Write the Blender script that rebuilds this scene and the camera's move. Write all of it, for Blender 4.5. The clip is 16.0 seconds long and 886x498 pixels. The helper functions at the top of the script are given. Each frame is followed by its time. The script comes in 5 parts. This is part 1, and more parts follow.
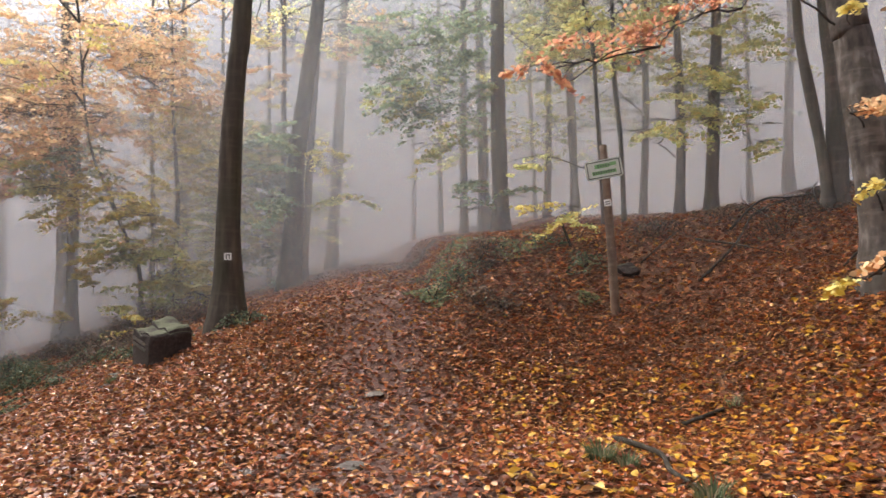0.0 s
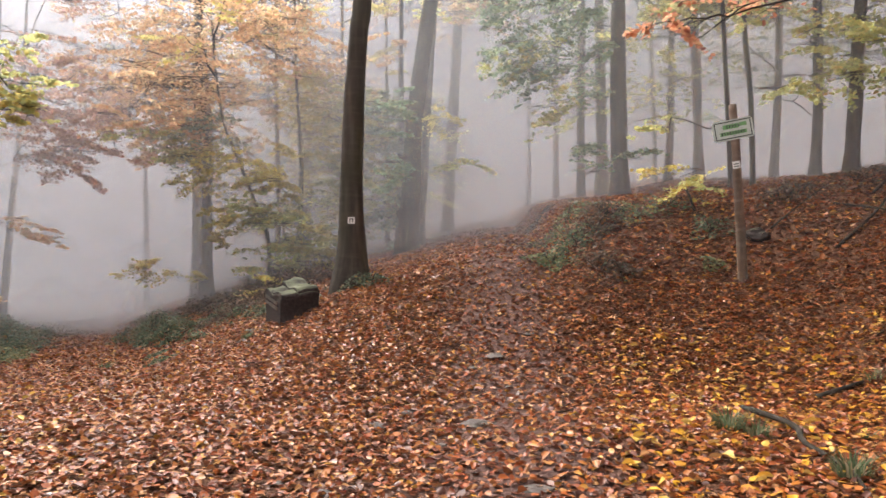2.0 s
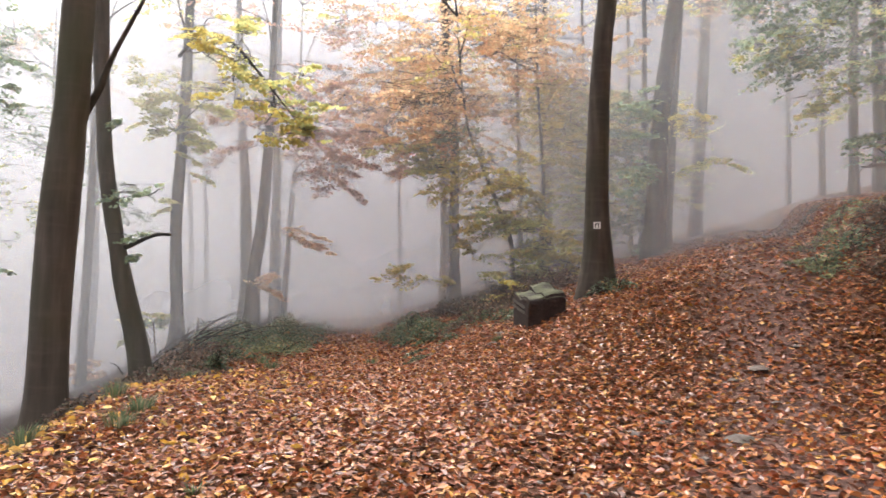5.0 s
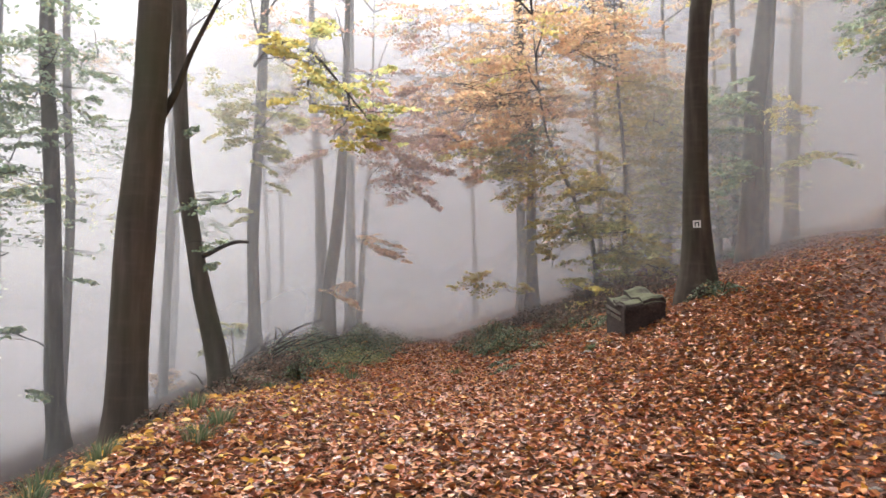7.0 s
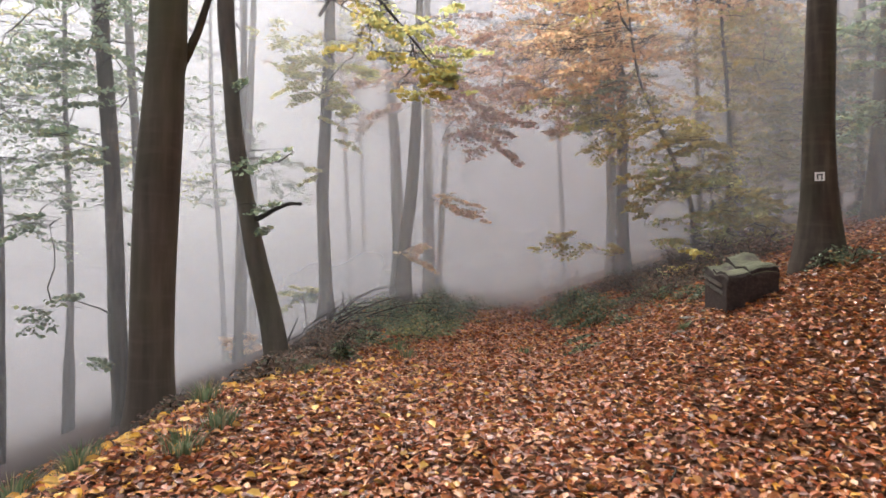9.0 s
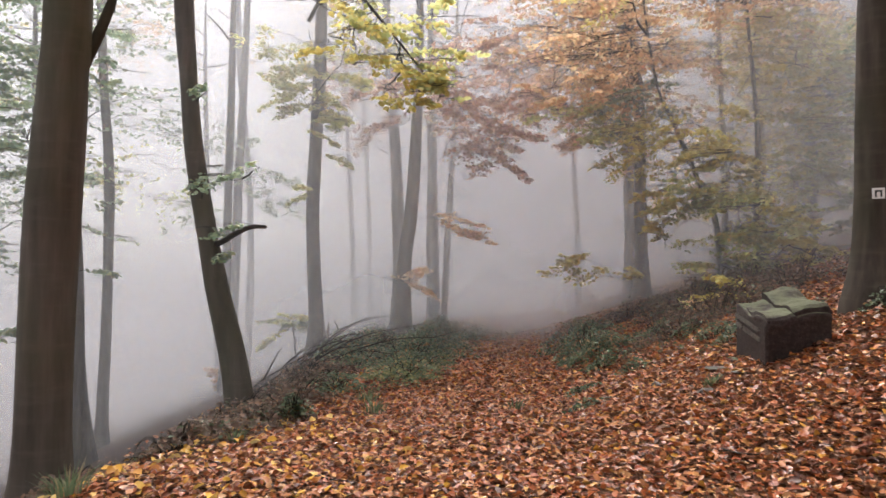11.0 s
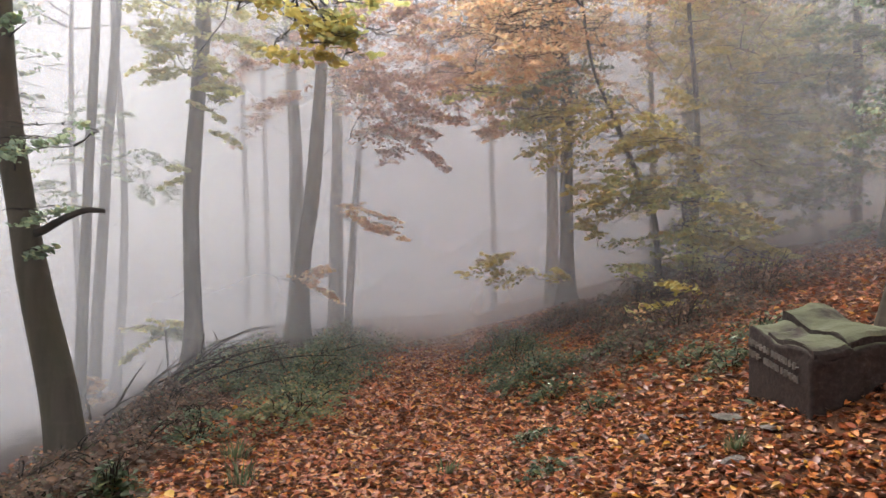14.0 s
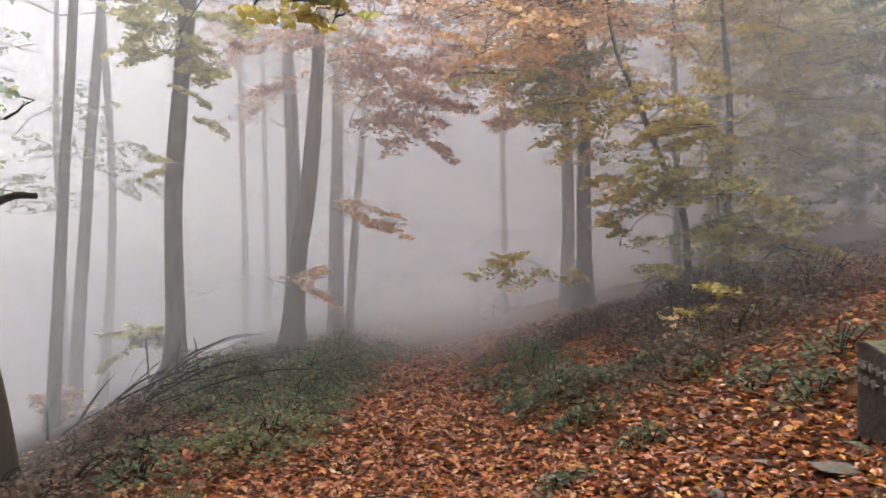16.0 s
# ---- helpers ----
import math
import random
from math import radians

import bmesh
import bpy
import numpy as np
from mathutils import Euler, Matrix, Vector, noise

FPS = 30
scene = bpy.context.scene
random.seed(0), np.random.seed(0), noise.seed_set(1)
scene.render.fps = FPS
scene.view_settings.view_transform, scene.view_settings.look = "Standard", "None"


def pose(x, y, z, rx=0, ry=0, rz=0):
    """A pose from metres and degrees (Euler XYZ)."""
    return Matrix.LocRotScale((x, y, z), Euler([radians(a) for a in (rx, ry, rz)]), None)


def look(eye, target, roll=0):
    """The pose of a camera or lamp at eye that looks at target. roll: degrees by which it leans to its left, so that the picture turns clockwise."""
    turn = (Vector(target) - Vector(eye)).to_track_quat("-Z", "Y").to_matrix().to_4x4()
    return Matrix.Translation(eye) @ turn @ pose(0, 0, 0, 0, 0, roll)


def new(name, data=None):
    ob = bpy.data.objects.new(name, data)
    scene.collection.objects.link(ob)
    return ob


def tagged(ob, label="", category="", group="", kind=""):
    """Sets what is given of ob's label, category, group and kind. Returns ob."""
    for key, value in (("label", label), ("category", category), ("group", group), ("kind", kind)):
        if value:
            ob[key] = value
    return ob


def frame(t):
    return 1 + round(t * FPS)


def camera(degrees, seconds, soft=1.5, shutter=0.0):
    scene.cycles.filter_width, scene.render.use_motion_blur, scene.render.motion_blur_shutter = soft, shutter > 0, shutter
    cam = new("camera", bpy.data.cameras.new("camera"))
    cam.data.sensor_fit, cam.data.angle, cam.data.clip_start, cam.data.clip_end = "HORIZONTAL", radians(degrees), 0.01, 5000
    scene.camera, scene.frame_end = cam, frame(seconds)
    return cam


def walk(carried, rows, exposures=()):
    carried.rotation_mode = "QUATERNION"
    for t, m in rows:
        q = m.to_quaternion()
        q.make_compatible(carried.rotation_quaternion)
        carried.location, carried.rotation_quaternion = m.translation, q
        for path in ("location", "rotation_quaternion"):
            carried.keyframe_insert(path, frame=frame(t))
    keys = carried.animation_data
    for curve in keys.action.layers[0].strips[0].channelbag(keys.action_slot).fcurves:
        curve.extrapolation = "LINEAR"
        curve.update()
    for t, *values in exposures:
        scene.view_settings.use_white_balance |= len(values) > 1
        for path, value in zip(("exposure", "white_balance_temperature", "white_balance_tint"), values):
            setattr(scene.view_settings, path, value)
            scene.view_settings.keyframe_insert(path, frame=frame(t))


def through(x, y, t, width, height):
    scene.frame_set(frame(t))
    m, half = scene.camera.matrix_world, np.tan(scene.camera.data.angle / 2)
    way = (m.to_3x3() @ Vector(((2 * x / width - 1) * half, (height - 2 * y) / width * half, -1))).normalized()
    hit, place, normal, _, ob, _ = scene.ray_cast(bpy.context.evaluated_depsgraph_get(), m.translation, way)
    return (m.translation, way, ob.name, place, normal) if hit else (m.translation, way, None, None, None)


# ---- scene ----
cam = camera(62.2, 16.0, soft=1.5, shutter=0.35)
PLAN = 1.15
PATH = [
    (0, (0.274, 0.278, 1.402), (0.158, 2.262, 1.619), -1.4),
    (0.5, (0.258, 0.280, 1.400), (0.079, 2.264, 1.580), -1.2),
    (1, (0.237, 0.276, 1.393), (-0.020, 2.254, 1.546), -0.9),
    (1.5, (0.216, 0.242, 1.390), (-0.115, 2.209, 1.525), -0.7),
    (2, (0.199, 0.199, 1.396), (-0.221, 2.151, 1.521), -0.4),
    (2.5, (0.186, 0.172, 1.399), (-0.323, 2.102, 1.524), -0.3),
    (3, (0.172, 0.116, 1.407), (-0.439, 2.016, 1.534), -0.1),
    (3.5, (0.162, 0.081, 1.410), (-0.545, 1.948, 1.539), 0.0),
    (4, (0.145, 0.045, 1.413), (-0.664, 1.869, 1.541), 0.3),
    (4.5, (0.130, 0.025, 1.413), (-0.774, 1.804, 1.544), 0.4),
    (5, (0.110, 0.100, 1.392), (-0.905, 1.818, 1.531), 0.5),
    (7.3, (-0.426, 0.606, 1.339), (-1.620, 2.204, 1.496), 0.2),
    (7.5, (-0.441, 0.710, 1.370), (-1.654, 2.294, 1.507), 0.2),
    (8, (-0.586, 1.059, 1.422), (-1.856, 2.602, 1.500), 0.1),
    (8.5, (-0.743, 1.386, 1.451), (-2.066, 2.886, 1.484), -0.1),
    (9, (-0.897, 1.720, 1.496), (-2.267, 3.176, 1.545), 0.1),
    (9.2, (-0.922, 1.817, 1.531), (-2.309, 3.256, 1.591), 0.1),
    (11.3, (-1.772, 3.305, 1.712), (-3.182, 4.720, 1.810), 0.1),
    (11.5, (-1.914, 3.407, 1.729), (-3.304, 4.841, 1.820), 0.0),
    (12, (-2.243, 3.745, 1.763), (-3.578, 5.232, 1.842), 0.0),
    (12.5, (-2.497, 3.943, 1.787), (-3.755, 5.494, 1.892), 0.1),
    (13, (-2.728, 4.212, 1.793), (-3.944, 5.796, 1.914), 0.3),
    (13.5, (-2.924, 4.461, 1.792), (-4.142, 6.044, 1.901), 0.5),
    (14, (-3.115, 4.703, 1.792), (-4.334, 6.286, 1.881), 0.6),
    (14.5, (-3.278, 4.957, 1.789), (-4.499, 6.540, 1.860), 0.6),
    (15, (-3.442, 5.234, 1.781), (-4.669, 6.812, 1.844), 0.6),
    (15.5, (-3.625, 5.472, 1.796), (-4.856, 7.047, 1.865), 0.7),
    (16, (-3.877, 5.749, 1.776), (-5.115, 7.317, 1.873), 0.7),
]
walk(cam, [(t, look(Vector(eye) * PLAN, Vector(target) * PLAN, roll)) for t, eye, target, roll in PATH],
     exposures=[(0, 0.0), (0.5, 0.1), (2.5, 0.18), (5.2, 0.2), (7.5, 0.04), (9, -0.04), (11.5, 0.0), (14, 0.05), (16, 0.06)])

# ---- light ----
SUN_ELEVATION, SUN_TURN = radians(50), radians(-58)
world = bpy.data.worlds.new("misty_sky")
scene.world = world
world.use_nodes = True
wn = world.node_tree
sky = wn.nodes.new("ShaderNodeTexSky")
sky.sky_type = "NISHITA"
sky.sun_disc = False
sky.sun_elevation, sky.sun_rotation = SUN_ELEVATION, SUN_TURN
sky.air_density, sky.dust_density, sky.ozone_density = 1.0, 5.0, 1.0
grey = wn.nodes.new("ShaderNodeHueSaturation")
grey.inputs["Saturation"].default_value = 0.4
wn.links.new(sky.outputs[0], grey.inputs["Color"])
# an overcast sky is brightest overhead
place = wn.nodes.new("ShaderNodeTexCoord")
split = wn.nodes.new("ShaderNodeSeparateXYZ")
wn.links.new(place.outputs["Generated"], split.inputs[0])
rise = wn.nodes.new("ShaderNodeMapRange")
rise.inputs["To Min"].default_value, rise.inputs["To Max"].default_value = 1.35, 3.1
wn.links.new(split.outputs["Z"], rise.inputs["Value"])
lift = wn.nodes.new("ShaderNodeVectorMath")
lift.operation = "SCALE"
wn.links.new(grey.outputs[0], lift.inputs[0])
wn.links.new(rise.outputs[0], lift.inputs["Scale"])
wn.links.new(lift.outputs[0], wn.nodes["Background"].inputs["Color"])
wn.nodes["Background"].inputs["Strength"].default_value = 0.15
lamp = bpy.data.lights.new("sun", "SUN")
lamp.energy, lamp.angle, lamp.color = 1.5, radians(50), (1.0, 0.98, 0.96)
sun = new("sun", lamp)
sun.matrix_world = look((-20 * math.sin(-SUN_TURN), 20 * math.cos(SUN_TURN), 20 * math.tan(SUN_ELEVATION)), (0, 0, 0))
scene.cycles.transparent_max_bounces = 40


# ---- materials ----
def material(name, rough=0.8, spec=0.3):
    m = bpy.data.materials.new(name)
    m.use_nodes = True
    n = m.node_tree.nodes
    b = n["Principled BSDF"]
    b.inputs["Roughness"].default_value = rough
    b.inputs["Specular IOR Level"].default_value = spec
    return m, m.node_tree, b


def node(tree, kind, **values):
    n = tree.nodes.new(kind)
    for key, value in values.items():
        n.inputs[key.replace("_", " ")].default_value = value
    return n


def ramp(tree, source, stops, constant=False):
    r = tree.nodes.new("ShaderNodeValToRGB")
    el = r.color_ramp.elements
    while len(el) < len(stops):
        el.new(0.5)
    for e, (at, colour) in zip(el, stops):
        e.position, e.color = at, (*colour, 1)
    if constant:
        r.color_ramp.interpolation = "CONSTANT"
    tree.links.new(source, r.inputs[0])
    return r.outputs[0]


def mix(tree, fac, a, b, mode="MIX"):
    m = tree.nodes.new("ShaderNodeMix")
    m.data_type, m.blend_type = "RGBA", mode
    for socket, value in ((m.inputs[0], fac), (m.inputs[6], a), (m.inputs[7], b)):
        if isinstance(value, (int, float)):
            socket.default_value = value
        elif isinstance(value, tuple):
            socket.default_value = (*value, 1)
        else:
            tree.links.new(value, socket)
    return m.outputs[2]


def object_noise(tree, scale, detail=4.0, squash=(1, 1, 1), rough=0.55):
    co = tree.nodes.new("ShaderNodeTexCoord")
    mp = tree.nodes.new("ShaderNodeMapping")
    mp.inputs["Scale"].default_value = squash
    tree.links.new(co.outputs["Object"], mp.inputs[0])
    n = node(tree, "ShaderNodeTexNoise", Scale=scale, Detail=detail, Roughness=rough)
    tree.links.new(mp.outputs[0], n.inputs["Vector"])
    return n.outputs["Fac"]


def bump(tree, bsdf, height, strength, distance):
    b = node(tree, "ShaderNodeBump", Strength=strength, Distance=distance)
    tree.links.new(height, b.inputs["Height"])
    tree.links.new(b.outputs[0], bsdf.inputs["Normal"])


def bark_material(name, dark, mid, light, moss, rough_bark=False):
    m, t, b = material(name, 0.85, 0.2)
    streak = object_noise(t, 9.0, 6, (1, 1, 0.12 if not rough_bark else 0.45))
    patch = object_noise(t, 1.3, 3, (1, 1, 0.5))
    ring = object_noise(t, 4.0, 5, (0.5, 0.5, 3.0))
    c = ramp(t, streak, [(0.3, dark), (0.55, mid), (0.78, light)])
    c = mix(t, ramp(t, ring, [(0.52, (0, 0, 0)), (0.75, (0.45, 0.45, 0.45))]), c, light)
    c = mix(t, ramp(t, patch, [(0.48, (0, 0, 0)), (0.7, (0.6, 0.6, 0.6))]), c, moss)
    t.links.new(c, b.inputs["Base Color"])
    bump(t, b, streak, 0.7 if rough_bark else 0.35, 0.03 if rough_bark else 0.012)
    return m


BARK_DARK = bark_material("dark_beech_bark", (0.03, 0.022, 0.016), (0.06, 0.046, 0.034), (0.11, 0.088, 0.067), (0.042, 0.046, 0.022))
BARK_GREY = bark_material("grey_beech_bark", (0.05, 0.043, 0.037), (0.095, 0.083, 0.07), (0.16, 0.145, 0.125), (0.06, 0.07, 0.038))
BARK_BROWN = bark_material("brown_beech_bark", (0.066, 0.053, 0.04), (0.098, 0.079, 0.06), (0.138, 0.114, 0.089), (0.07, 0.07, 0.034))
BARK_ROUGH = bark_material("rough_oak_bark", (0.03, 0.024, 0.02), (0.085, 0.07, 0.06), (0.22, 0.2, 0.18), (0.09, 0.08, 0.06), True)
TWIG = bark_material("twig_bark", (0.018, 0.014, 0.01), (0.04, 0.03, 0.022), (0.07, 0.055, 0.042), (0.03, 0.03, 0.018))


def leaf_material(name, stops, gloss=0.5, through=0.86):
    m, t, b = material(name, gloss, 0.35)
    geo = t.nodes.new("ShaderNodeNewGeometry")
    c = ramp(t, geo.outputs["Random Per Island"], stops, True)
    c = mix(t, 0.5, c, ramp(t, object_noise(t, 40.0, 2), [(0.3, (0.65, 0.6, 0.55)), (0.7, (1, 1, 1))]), "MULTIPLY")
    t.links.new(c, b.inputs["Base Color"])
    tr = t.nodes.new("ShaderNodeBsdfTranslucent")
    glow = t.nodes.new("ShaderNodeGamma")
    glow.inputs["Gamma"].default_value = 0.43
    t.links.new(c, glow.inputs["Color"])
    t.links.new(glow.outputs[0], tr.inputs[0])
    mx = node(t, "ShaderNodeMixShader", Fac=through)
    t.links.new(b.outputs[0], mx.inputs[1])
    t.links.new(tr.outputs[0], mx.inputs[2])
    t.links.new(mx.outputs[0], t.nodes["Material Output"].inputs[0])
    return m


ORANGE = leaf_material("orange_beech_leaves", [(0, (0.625, 0.23, 0.064)), (0.3, (0.725, 0.324, 0.096)), (0.55, (0.525, 0.176, 0.048)), (0.75, (0.75, 0.446, 0.128)), (0.9, (0.438, 0.27, 0.096))])
RED = leaf_material("red_beech_leaves", [(0, (0.255, 0.0413, 0.0135)), (0.35, (0.34, 0.075, 0.0188)), (0.6, (0.187, 0.03, 0.0112)), (0.8, (0.391, 0.135, 0.0375))])
RUST = leaf_material("rust_beech_leaves", [(0, (0.39, 0.136, 0.076)), (0.35, (0.54, 0.221, 0.114)), (0.6, (0.3, 0.111, 0.076)), (0.8, (0.69, 0.34, 0.133))])
YELLOW = leaf_material("yellow_beech_leaves", [(0, (0.553, 0.36, 0.0262)), (0.3, (0.446, 0.326, 0.0338)), (0.5, (0.589, 0.412, 0.045)), (0.7, (0.5, 0.292, 0.0225)), (0.85, (0.321, 0.283, 0.0375))])
OLIVE = leaf_material("olive_beech_leaves", [(0, (0.36, 0.36, 0.06)), (0.3, (0.48, 0.432, 0.0675)), (0.55, (0.24, 0.276, 0.0525)), (0.75, (0.624, 0.504, 0.075)), (0.92, (0.6, 0.336, 0.045))])
GREEN = leaf_material("green_beech_leaves", [(0, (0.0585, 0.112, 0.0394)), (0.35, (0.0975, 0.146, 0.0506)), (0.65, (0.0585, 0.093, 0.045)), (0.85, (0.176, 0.195, 0.0506))])
BRAMBLE = leaf_material("bramble_leaves", [(0, (0.035, 0.06, 0.025)), (0.25, (0.05, 0.08, 0.032)), (0.5, (0.075, 0.1, 0.042)), (0.68, (0.13, 0.145, 0.05)), (0.86, (0.16, 0.085, 0.035)), (0.95, (0.3, 0.13, 0.03))], 0.4, 0.25)
GRASS = leaf_material("grass_blades", [(0, (0.035, 0.065, 0.018)), (0.35, (0.055, 0.09, 0.022)), (0.6, (0.08, 0.1, 0.035)), (0.8, (0.2, 0.15, 0.06))], 0.5, 0.3)
LITTER = leaf_material("fallen_beech_leaves", [(0, (0.287, 0.0615, 0.0144)), (0.16, (0.166, 0.0369, 0.0118)), (0.32, (0.389, 0.0957, 0.0196)), (0.45, (0.102, 0.0307, 0.0144)), (0.54, (0.462, 0.154, 0.0326)),
                                               (0.66, (0.407, 0.138, 0.0359)), (0.77, (0.499, 0.231, 0.078)), (0.85, (0.185, 0.0538, 0.0209)), (0.94, (0.536, 0.247, 0.0261))], 0.36, 0.05)
YELLOW_LITTER = leaf_material("fallen_yellow_leaves", [(0, (0.684, 0.355, 0.0216)), (0.35, (0.57, 0.253, 0.0216)), (0.6, (0.707, 0.439, 0.0864)), (0.8, (0.456, 0.15, 0.0216))], 0.42, 0.15)


def map_range(tree, source, low, high):
    r = tree.nodes.new("ShaderNodeMapRange")
    r.inputs["From Min"].default_value, r.inputs["From Max"].default_value = low, high
    tree.links.new(source, r.inputs["Value"])
    return r.outputs[0]


def ground_material():
    m, t, b = material("leaf_mould_ground", 0.9, 0.2)
    fine = object_noise(t, 22.0, 8, rough=0.7)
    mid = object_noise(t, 5.0, 5)
    wide = object_noise(t, 0.6, 4)
    c = ramp(t, fine, [(0.32, (0.03, 0.016, 0.009)), (0.5, (0.1, 0.042, 0.02)), (0.62, (0.19, 0.08, 0.034)), (0.75, (0.3, 0.15, 0.07))])
    c = mix(t, ramp(t, mid, [(0.45, (0, 0, 0)), (0.7, (0.6, 0.6, 0.6))]), c, (0.055, 0.032, 0.022))
    c = mix(t, ramp(t, wide, [(0.4, (0, 0, 0)), (0.65, (0.5, 0.5, 0.5))]), c, (0.12, 0.05, 0.026))
    # trodden earth along the upper track
    co = t.nodes.new("ShaderNodeTexCoord")
    xyz = t.nodes.new("ShaderNodeSeparateXYZ")
    t.links.new(co.outputs["Object"], xyz.inputs[0])
    across = t.nodes.new("ShaderNodeMath")
    across.operation = "MULTIPLY_ADD"
    across.inputs[1].default_value = 0.157
    t.links.new(xyz.outputs["Y"], across.inputs[0])
    t.links.new(xyz.outputs["X"], across.inputs[2])
    shifted = t.nodes.new("ShaderNodeMath")
    shifted.operation = "SUBTRACT"
    shifted.inputs[1].default_value = 0.45
    t.links.new(across.outputs[0], shifted.inputs[0])
    away = t.nodes.new("ShaderNodeMath")
    away.operation = "ABSOLUTE"
    t.links.new(shifted.outputs[0], away.inputs[0])
    c = mix(t, ramp(t, away.outputs[0], [(0.35, (0.8, 0.8, 0.8)), (0.95, (0, 0, 0))]), c, ramp(t, fine, [(0.3, (0.055, 0.03, 0.025)), (0.55, (0.14, 0.078, 0.064)), (0.75, (0.24, 0.16, 0.14))]))
    # bare dark soil on the falling slope beyond the rim
    rim = t.nodes.new("ShaderNodeVectorMath")
    rim.operation = "DOT_PRODUCT"
    rim.inputs[1].default_value = (-0.785, -0.62, 0)
    t.links.new(co.outputs["Object"], rim.inputs[0])
    c = mix(t, ramp(t, map_range(t, rim.outputs["Value"], 1.4, 2.4), [(0.0, (0, 0, 0)), (1.0, (0.85, 0.85, 0.85))]), c, ramp(t, fine, [(0.3, (0.018, 0.012, 0.008)), (0.55, (0.045, 0.027, 0.018)), (0.75, (0.1, 0.055, 0.032))]))
    t.links.new(c, b.inputs["Base Color"])
    bump(t, b, fine, 0.8, 0.04)
    return m


GROUND = ground_material()


def stone_material(name, a, bcol, ccol, moss, moss_from):
    m, t, b = material(name, 0.8, 0.3)
    fine = object_noise(t, 30.0, 7, rough=0.65)
    big = object_noise(t, 3.0, 4)
    c = ramp(t, fine, [(0.3, a), (0.5, bcol), (0.72, ccol)])
    geo = t.nodes.new("ShaderNodeNewGeometry")
    xyz = t.nodes.new("ShaderNodeSeparateXYZ")
    t.links.new(geo.outputs["Normal"], xyz.inputs[0])
    top = t.nodes.new("ShaderNodeMath")
    top.operation = "MULTIPLY"
    t.links.new(xyz.outputs["Z"], top.inputs[0])
    t.links.new(ramp(t, big, [(0.25, (0.2, 0.2, 0.2)), (0.6, (1, 1, 1))]), top.inputs[1])
    c = mix(t, ramp(t, top.outputs[0], [(moss_from, (0, 0, 0)), (min(moss_from + 0.35, 1), (0.85, 0.85, 0.85))]), c, moss)
    t.links.new(c, b.inputs["Base Color"])
    bump(t, b, fine, 0.6, 0.02)
    return m


DRY = leaf_material("dry_brown_fern", [(0, (0.1, 0.05, 0.028)), (0.3, (0.065, 0.035, 0.022)), (0.55, (0.16, 0.075, 0.035)), (0.75, (0.08, 0.055, 0.03)), (0.9, (0.055, 0.07, 0.028))], 0.6, 0.2)
HEDGE = leaf_material("olive_bramble_leaves", [(0, (0.06, 0.085, 0.03)), (0.25, (0.1, 0.12, 0.035)), (0.5, (0.15, 0.15, 0.045)), (0.68, (0.07, 0.09, 0.035)), (0.84, (0.24, 0.19, 0.05)), (0.94, (0.3, 0.12, 0.035))], 0.45, 0.3)
SANDSTONE = stone_material("dark_red_sandstone", (0.015, 0.01, 0.008), (0.03, 0.019, 0.015), (0.058, 0.04, 0.032), (0.1, 0.106, 0.055), 0.45)
PEBBLE = stone_material("grey_path_stone", (0.07, 0.054, 0.046), (0.125, 0.1, 0.086), (0.2, 0.17, 0.15), (0.09, 0.085, 0.06), 0.8)


def plain(name, colour, rough=0.6, wear=0.2):
    m, t, b = material(name, rough, 0.3)
    c = mix(t, ramp(t, object_noise(t, 18.0, 5), [(0.4, (0, 0, 0)), (0.75, (wear, wear, wear))]), colour, (0.12, 0.1, 0.07))
    t.links.new(c, b.inputs["Base Color"])
    return m


WHITE_PAINT = plain("weathered_white_paint", (0.72, 0.71, 0.66))
SIGN_WHITE = plain("pale_enamel_sign", (0.5, 0.54, 0.46), 0.45)
SIGN_GREEN = plain("faded_green_print", (0.15, 0.34, 0.12), 0.5, 0.35)
SIGN_BLACK = plain("black_print", (0.03, 0.04, 0.03), 0.5)
LETTER = plain("faded_white_lettering", (0.24, 0.22, 0.19), 0.7, 0.8)
METAL = plain("dull_steel", (0.3, 0.29, 0.27), 0.45)
POST_WOOD = bark_material("weathered_post_wood", (0.07, 0.045, 0.03), (0.15, 0.1, 0.07), (0.28, 0.22, 0.17), (0.13, 0.13, 0.07))


